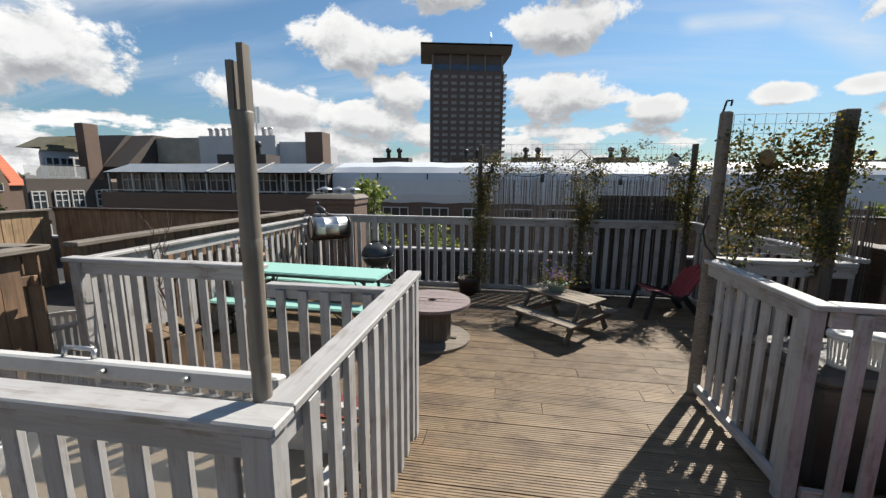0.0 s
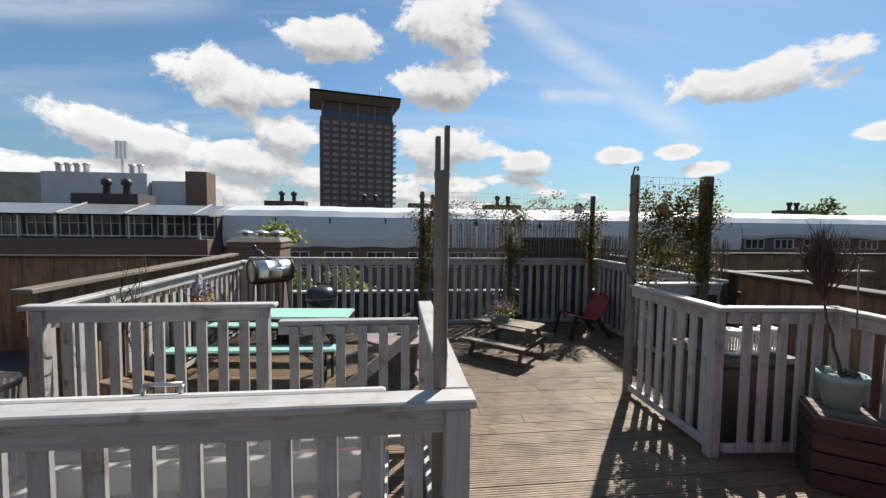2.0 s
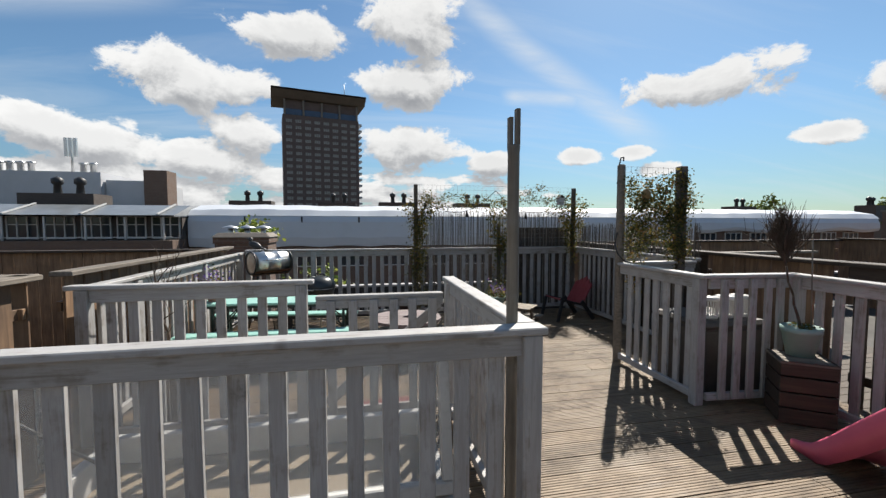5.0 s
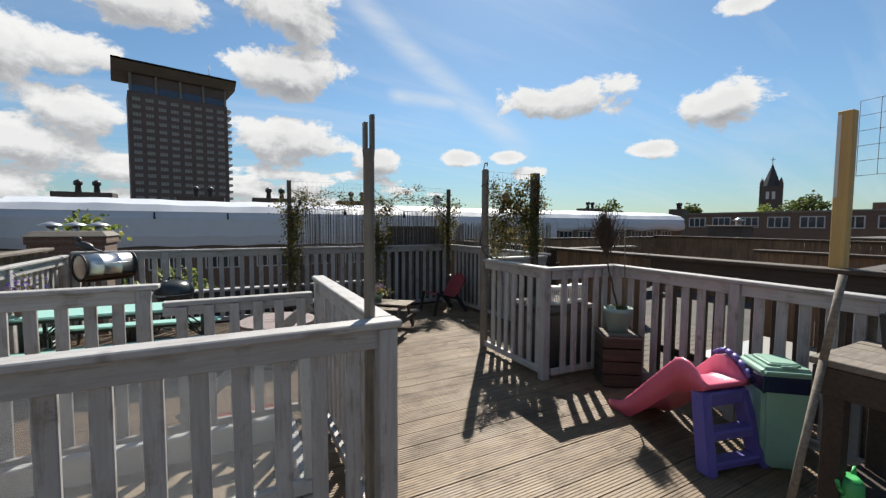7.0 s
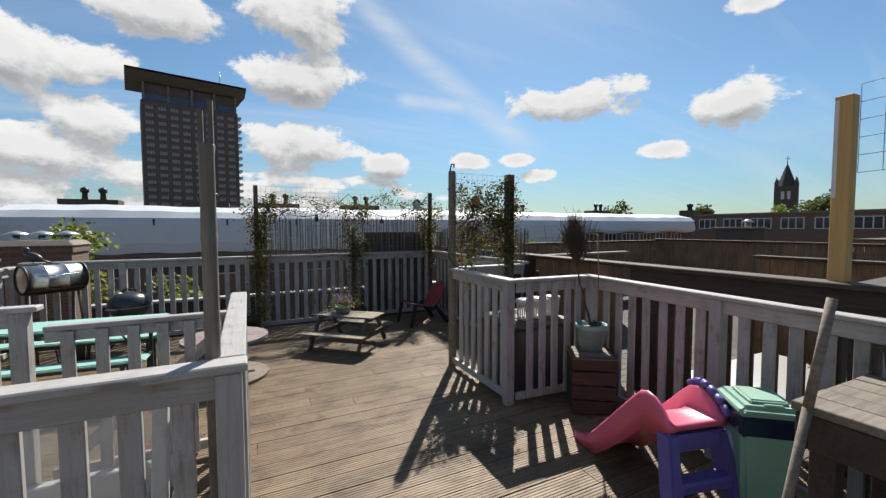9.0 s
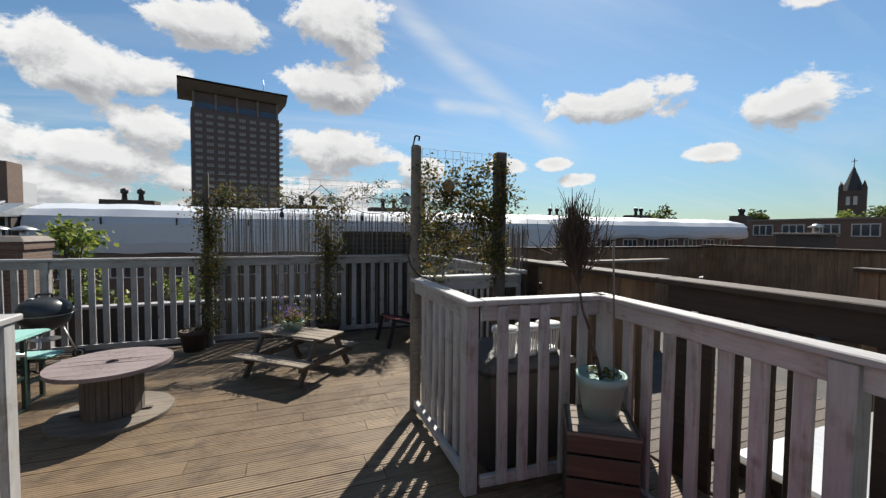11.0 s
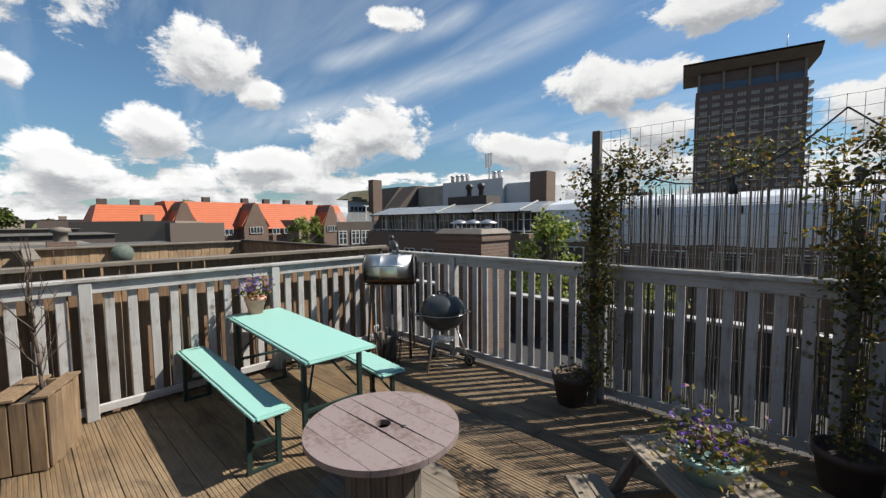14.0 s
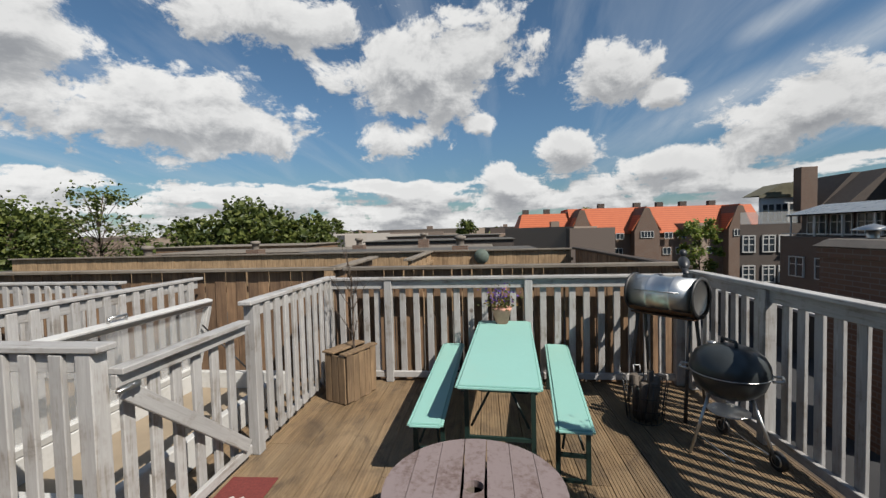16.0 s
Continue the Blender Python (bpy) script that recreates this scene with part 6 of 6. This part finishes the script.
for y, z in ((9.5, 4.0), (13.0, 4.0), (21.8, 4.6), (27.5, 4.6), (31.0, 4.6), (34.6, 4.6), (39.0, 4.6)):
    part("chimney", shared_box("roof_chimney", DARKBRICK, -64.6, -63.8, -0.5, 0.5, 0.0, 0.75), DARKBRICK, row, m=pose(0, y, z))

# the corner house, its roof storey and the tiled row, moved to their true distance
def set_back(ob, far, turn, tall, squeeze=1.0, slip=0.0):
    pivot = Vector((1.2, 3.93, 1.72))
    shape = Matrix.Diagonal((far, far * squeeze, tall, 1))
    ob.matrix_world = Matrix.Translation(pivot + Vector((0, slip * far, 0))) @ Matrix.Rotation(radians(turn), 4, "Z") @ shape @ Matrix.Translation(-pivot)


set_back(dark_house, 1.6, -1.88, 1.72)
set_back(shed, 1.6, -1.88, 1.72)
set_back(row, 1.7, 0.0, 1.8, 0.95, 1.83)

# ---- tower block ----
tower = thing("tower_block", Matrix.Translation((-40.85, 216.5, 0)) @ Matrix.Rotation(math.atan2(8.0, 37.6), 4, "Z"), "dark brick tower block with rows of pale windows", "tower block")
TW = 38.4
TOWERBRICK = plain("purple_brown_brick", (0.125, 0.092, 0.083), 0.85, 0.3, 0.4, 0.1)
part("body", boxed(0, TW, 0, 18, -11, 58.5), TOWERBRICK, tower)
part("top_storey", boxed(1.0, TW - 1.0, 1.2, 17, 58.52, 66.2), TOWERBRICK, tower)
part("glazed_band", boxed(0.5, TW - 0.5, 0.3, 1.1, 58.6, 61.5), plain("blue_glass", (0.05, 0.075, 0.13), 0.2, 0.3, 0.3), tower)
part("roof_slab", extruded([(-5.0, 69.4), (-1.0, 66.3), (19, 66.3), (22, 69.4), (22, 70.3), (-5.0, 70.3)], -5.2, TW + 3.2), plain("brown_slab", (0.12, 0.095, 0.08), 0.8, 0.3, 0.2), tower)
for i in range(5):
    part("roof_column", boxed(0.6 + i * 9.1, 1.5 + i * 9.1, -0.4, 0.3, 58.6, 66.25), CONCRETE, tower)
PALEWIN = plain("pale_blind", (0.30, 0.29, 0.27), 0.4, 0.5, 0.35, 0.0)
wb = bmesh.new()
for k in range(3):
    box(wb, -1.45 + k * 1.0, -0.60 + k * 1.0, -0.08, 0.0, -0.75, 0.75)
win_me = mesh_of("window", wb, PALEWIN)
for r in range(18):
    for c in range(8):
        w = part("window", win_me, PALEWIN, tower, m=pose(3.0 + c * 4.62, 0.02, 55.5 - r * 3.28))
balc = mesh_of("balcony", boxed(TW + 0.02, TW + 1.9, 1.0, 8.0, -0.15, 0.95), RENDER)
for r in range(19):
    part("balcony", balc, RENDER, tower, m=pose(0, 0, 56.4 - r * 3.28))
kb = bmesh.new()
rod(kb, (TW - 6, 8, 70.3), (TW - 6, 8, 80), 0.3, 0.15, 6)
part("aerial", kb, ALU, tower)

# ---- buildings and church to the far side ----
flat2 = thing("brick_flats", None, "low brick flats with white windows across the roofs", "apartment block")
part("wall", boxed(40, 52, -14, 24.2, -11, 2.85), BRICK, flat2)
part("roof_trim", boxed(39.9, 40.1, -14, 24.3, 2.85, 3.0), CONCRETE, flat2)
for i in range(16):
    window(flat2, pose(39.98, 23.0 - i * 2.25, 2.05, 0, 0, -90), 1.6, 0.95, 3, 0)
    window(flat2, pose(39.98, 23.0 - i * 2.25, -0.1, 0, 0, -90), 1.6, 1.2, 3, 0)
part("roof_house", boxed(43, 50, 6.0, 11.5, 2.86, 3.6), BRICK, flat2)
stub = thing("chimney_stack", None, "low dark brick chimney stack on a far roof", "chimney")
part("shaft", boxed(19.6, 20.6, 9.2, 10.7, -0.3, 1.66), DARKBRICK, stub)
part("cap", boxed(19.5, 20.7, 9.1, 10.8, 1.662, 1.75, 0.02), CONCRETE, stub)
kb = bmesh.new()
turned(kb, [(0.12, 1.75), (0.12, 1.95), (0.28, 1.97), (0, 2.12)], 12, (20.1, 9.6))
part("cowl", kb, ALU, stub)
church = thing("church_tower", pose(226, 97, 0, 0, 0, 20), "dark brick church tower with a pointed spire", "church")
part("body", boxed(-4.2, 4.2, -4.2, 4.2, -11, 20.5), DARKBRICK, church)
kb = bmesh.new()
ap = kb.verts.new((0, 0, 31.5))
ring = [kb.verts.new((3.9 * math.cos(k * math.tau / 8 + 0.39), 3.9 * math.sin(k * math.tau / 8 + 0.39), 20.52)) for k in range(8)]
for k in range(8):
    kb.faces.new((ring[k], ring[(k + 1) % 8], ap))
kb.faces.new(ring[::-1])
rod(kb, (0, 0, 31), (0, 0, 34.5), 0.15, None, 5)
rod(kb, (0, -0.9, 33.3), (0, 0.9, 33.3), 0.15, None, 5)
part("spire", kb, plain("slate", (0.035, 0.036, 0.04), 0.7, 0.3, 1), church)
for s in (-1, 1):
    for q in (-1, 1):
        kb = bmesh.new()
        turned(kb, [(0.8, 20.5), (0.8, 22.2), (0, 25)], 6, (s * 3.5, q * 3.5))
        part("pinnacle", kb, DARKBRICK, church)
for s in (-1.1, 1.1):
    part("belfry_opening", boxed(-4.28, -4.21, s - 0.6, s + 0.6, 14.5, 18), RENDER, church)

# roof huts with chimney pots along the skyline
hut = thing("roof_chimneys", pose(-13, 46, 0), "dark brick roof hut with chimney pots", "chimney", "roof huts on the skyline")
part("hut", boxed(-2.1, 2.1, -1, 1, 2.4, 4.4), DARKBRICK, hut)
for x in (-0.5, 0.8):
    kb = bmesh.new()
    turned(kb, [(0.25, 4.4), (0.2, 5.0), (0.33, 5.1), (0.33, 5.4), (0, 5.6)], 8, (x, 0))
    part("pot", kb, BLACK, hut)
for x, y, f in ((-4.2, 48, 0), (2.6, 46, 0), (11.5, 46, 0), (50, 46, 10), (39, 52, 0), (64, 40, 20), (-20.5, 30.3, 0)):
    copy_thing(hut, pose(x, y, -0.6 if y < 31 else 0.0, 0, 0, f))


# ---- trees ----
def crown_tree(name, x, y, top, wide, label, mat=TREELEAF, seed=1, leaves=5200, size=0.42, clumps=46, low=-4.0, ground=-11.0, loose=0.5, stem=0.35):
    rng = random.Random(seed)
    t = thing(name, pose(x, y, ground), label, "tree")
    h = top - ground
    tb = bmesh.new()
    tube(tb, wander(rng, (0, 0, 0), (0, 0, h * 0.8), 5, 0.15), stem, 8, 0.35)
    lb = bmesh.new()
    zc, half = (top + low) / 2 - ground, (top - low) / 2
    for _ in range(clumps):
        a, k = rng.uniform(0, math.tau), rng.uniform(-1, 1)
        r = math.sqrt(max(0.05, 1 - k * k)) * rng.uniform(0.55, 1.0)
        c = Vector((wide / 2 * r * math.cos(a), wide / 2 * r * math.sin(a), zc + half * k * rng.uniform(0.75, 1.0)))
        tube(tb, [(0, 0, min(h * 0.78, max(h * 0.25, c.z - wide * 0.25))), c * 0.6 + Vector((0, 0, c.z * 0.4)), c], stem * 0.22, 5, 0.3)
        cr = wide * rng.uniform(0.09, 0.19)
        for _ in range(leaves // clumps):
            d = Vector((rng.gauss(0, 1), rng.gauss(0, 1), rng.gauss(0, 0.8)))
            d = d.normalized() * cr * rng.uniform(1 - loose, 1.08)
            leaf_at(lb, c + d, size, rng)
    part("trunk", tb, DRYTWIG, t)
    tagged(part("crown", lb, mat, t), kind="stuff")
    return t


crown_tree("courtyard_tree", -5.2, 15.2, 1.75, 2.8, "young lime green tree in the courtyard", LIMELEAF, 31, 2600, 0.17, 30, -3.0, stem=0.12, loose=0.8)
crown_tree("courtyard_tree", -3.3, 18.5, -0.1, 3.4, "young lime green tree in the courtyard", LIMELEAF, 32, 2000, 0.2, 26, -5.0, stem=0.12, loose=0.8)
crown_tree("courtyard_tree", 17.5, 22, 1.6, 1.6, "slender lime green treetop above the roofs", LIMELEAF, 33, 900, 0.2, 16, -4, stem=0.1, loose=0.8)
crown_tree("street_tree", -52, 31.6, 2.9, 5.2, "light green street tree before tiled houses", LIMELEAF, 34, 3000, 0.4, 36, -5, stem=0.15, loose=0.9)
crown_tree("garden_tree", -35, -18, 4.7, 9.5, "broad dense green garden tree", TREELEAF, 35, 7000, 0.5, 70)
crown_tree("garden_tree", -37, -13.0, 3.4, 6.5, "dense green garden tree", TREELEAF, 36, 4500, 0.5, 46)
crown_tree("garden_tree", -36, -25.5, 3.2, 7.0, "dense green garden tree", TREELEAF, 37, 4000, 0.5, 46)
crown_tree("birch_tree", -33, -31.5, 7.0, 8.5, "thin airy birch with grey green leaves", TREELEAF, 38, 2600, 0.32, 60, -3, loose=1.0, stem=0.18)
crown_tree("garden_tree", -31, -40, 4.9, 12, "broad green garden tree", TREELEAF, 39, 6500, 0.5, 70)
crown_tree("garden_tree", -40, -52, 6.0, 14, "broad green garden tree", LIMELEAF, 40, 5000, 0.6, 60)
crown_tree("poplar_tree", -112, -38.5, 6.8, 4.2, "tall narrow dark poplar far off", TREELEAF, 41, 1500, 0.8, 26, -6, stem=0.3)
crown_tree("poplar_tree", -112, -43.5, 7.4, 4.2, "tall narrow dark poplar far off", TREELEAF, 42, 1500, 0.8, 26, -6, stem=0.3)
crown_tree("far_tree", 73, 62, 7.2, 7.5, "dark round tree on the skyline", TREELEAF, 43, 3000, 0.6, 40, -4)
crown_tree("far_tree", 84, 50, 6.2, 6.0, "dark round tree on the skyline", TREELEAF, 44, 2400, 0.6, 34, -4)
crown_tree("far_tree", 95, 41, 5.8, 7.5, "yellow green tree behind low flats", LIMELEAF, 45, 2400, 0.6, 34, -4)
crown_tree("far_tree", 150, 55, 10, 13, "green tree beside the church", TREELEAF, 46, 2600, 0.9, 34, -4)
crown_tree("far_tree", -60, 2.2, 3.4, 4, "dark tree behind the roofs", TREELEAF, 47, 1800, 0.5, 30, -4)
crown_tree("far_tree", -140, 40, 9.0, 9, "green tree behind the tiled roofs", LIMELEAF, 48, 1800, 0.5, 30, -4)

# ---- roofs towards the horizon ----
def far_roofs():
    rng = random.Random(77)
    bm = bmesh.new()
    for _ in range(420):
        a, d = rng.uniform(-math.pi, math.pi), rng.uniform(90, 620) 
        x, y = d * math.sin(a), d * math.cos(a)
        if d < 260 and -0.5 < a < 0.15:
            continue
        top = rng.uniform(0.2, 1.7 + d * 0.009)
        w, q = rng.uniform(5, 22), rng.uniform(5, 14)
        box(bm, -w, w, -q, q, -11, top, pose(x, y, 0, 0, 0, rng.uniform(0, 90)))
        if rng.random() < 0.5:
            box(bm, -1.2, 1.2, -1, 1, top, top + rng.uniform(0.6, 1.6), pose(x + rng.uniform(-3, 3), y, 0))
    tagged(solid("distant_roofs", bm, FARROOF, "distant flat roofs and chimneys of the city", "buildings"), kind="stuff")
    tb = bmesh.new()
    for _ in range(300):
        a, d = rng.uniform(-math.pi, math.pi), rng.uniform(140, 640)
        c = Vector((d * math.sin(a), d * math.cos(a), 0))
        top = rng.uniform(1.0, 2.2 + d * 0.010)
        for _ in range(60):
            leaf_at(tb, c + Vector((rng.gauss(0, 4.5), rng.gauss(0, 4.5), top - 1.5 - abs(rng.gauss(0, 3)))), 3.0, rng)
    tagged(solid("distant_trees", tb, TREELEAF, "distant treetops between the roofs", "trees"), kind="stuff")


FARROOF, _f = material("distant_masonry")
finish(_f, _f.ramp(_f.add("ShaderNodeNewGeometry").outputs["Random Per Island"], (0.0, (0.07, 0.055, 0.048)), (0.5, (0.16, 0.12, 0.095)), (0.8, (0.19, 0.155, 0.125)), (1.0, (0.27, 0.25, 0.23))), 0.85)
far_roofs()

# low roofs, parapets and vents of the row of terraces
for k, (x0, x1, y0, y1, z) in enumerate(((-15, -12.5, -2, 6.4, 1.12), (-22, -17, -12, 5, 1.0), (-30, -24, -3, 6.5, 1.25), (-27, -22, -16, -6, 1.2), (-42, -34, -4, 6, 1.45), (14, 17, -4, 6.5, 1.1), (22, 27, -4, 6.5, 1.25))):
    hutch = thing("roof_structure", None, "low timber clad roof structure with a felt top", "roof structure", "roof structures of the house row")
    part("wall", boxed(x0, x1, y0, y1, -0.3, z - 0.06), (PLANK, BRICK, DARKBRICK)[k % 3], hutch)
    part("roof", boxed(x0 - 0.12, x1 + 0.12, y0 - 0.12, y1 + 0.12, z - 0.058, z, 0.02), (ROOFING, GREYWOOD)[k % 2], hutch)
for x, y, z in ((-11, -6.5, 1.45), (-13.5, -4.2, 1.5), (-16.5, -1.0, 1.5), (-19, 1.6, 1.65), (-11.8, 3.9, 1.55)):
    v = thing("roof_vent", pose(x, y, 0), "white roof vent on a brick stub", "roof vent", "roof vents")
    part("stub", boxed(-0.25, 0.25, -0.25, 0.25, -0.3, z - 0.25), BRICK, v)
    kb = bmesh.new()
    turned(kb, [(0.13, z - 0.25), (0.13, z - 0.05), (0.20, z - 0.04), (0.18, z + 0.06), (0, z + 0.09)], 12)
    part("cowl", kb, CONCRETE, v)
kb = bmesh.new()
turned(kb, [(0, 1.18 - 0.19), (0.19, 1.0), (0.19, 1.03), (0, 1.04)], 20, (0, 0), Matrix.Translation((-8.93, 4.61, 1.11)) @ Matrix.Rotation(radians(90), 4, "Y") @ Matrix.Translation((0, 0, -1.0)))
solid("wall_disc", kb, plain("verdigris", (0.10, 0.13, 0.11), 0.8, 0.4, 20), "round green metal disc on a plank wall", "ornament")

lay_deck()
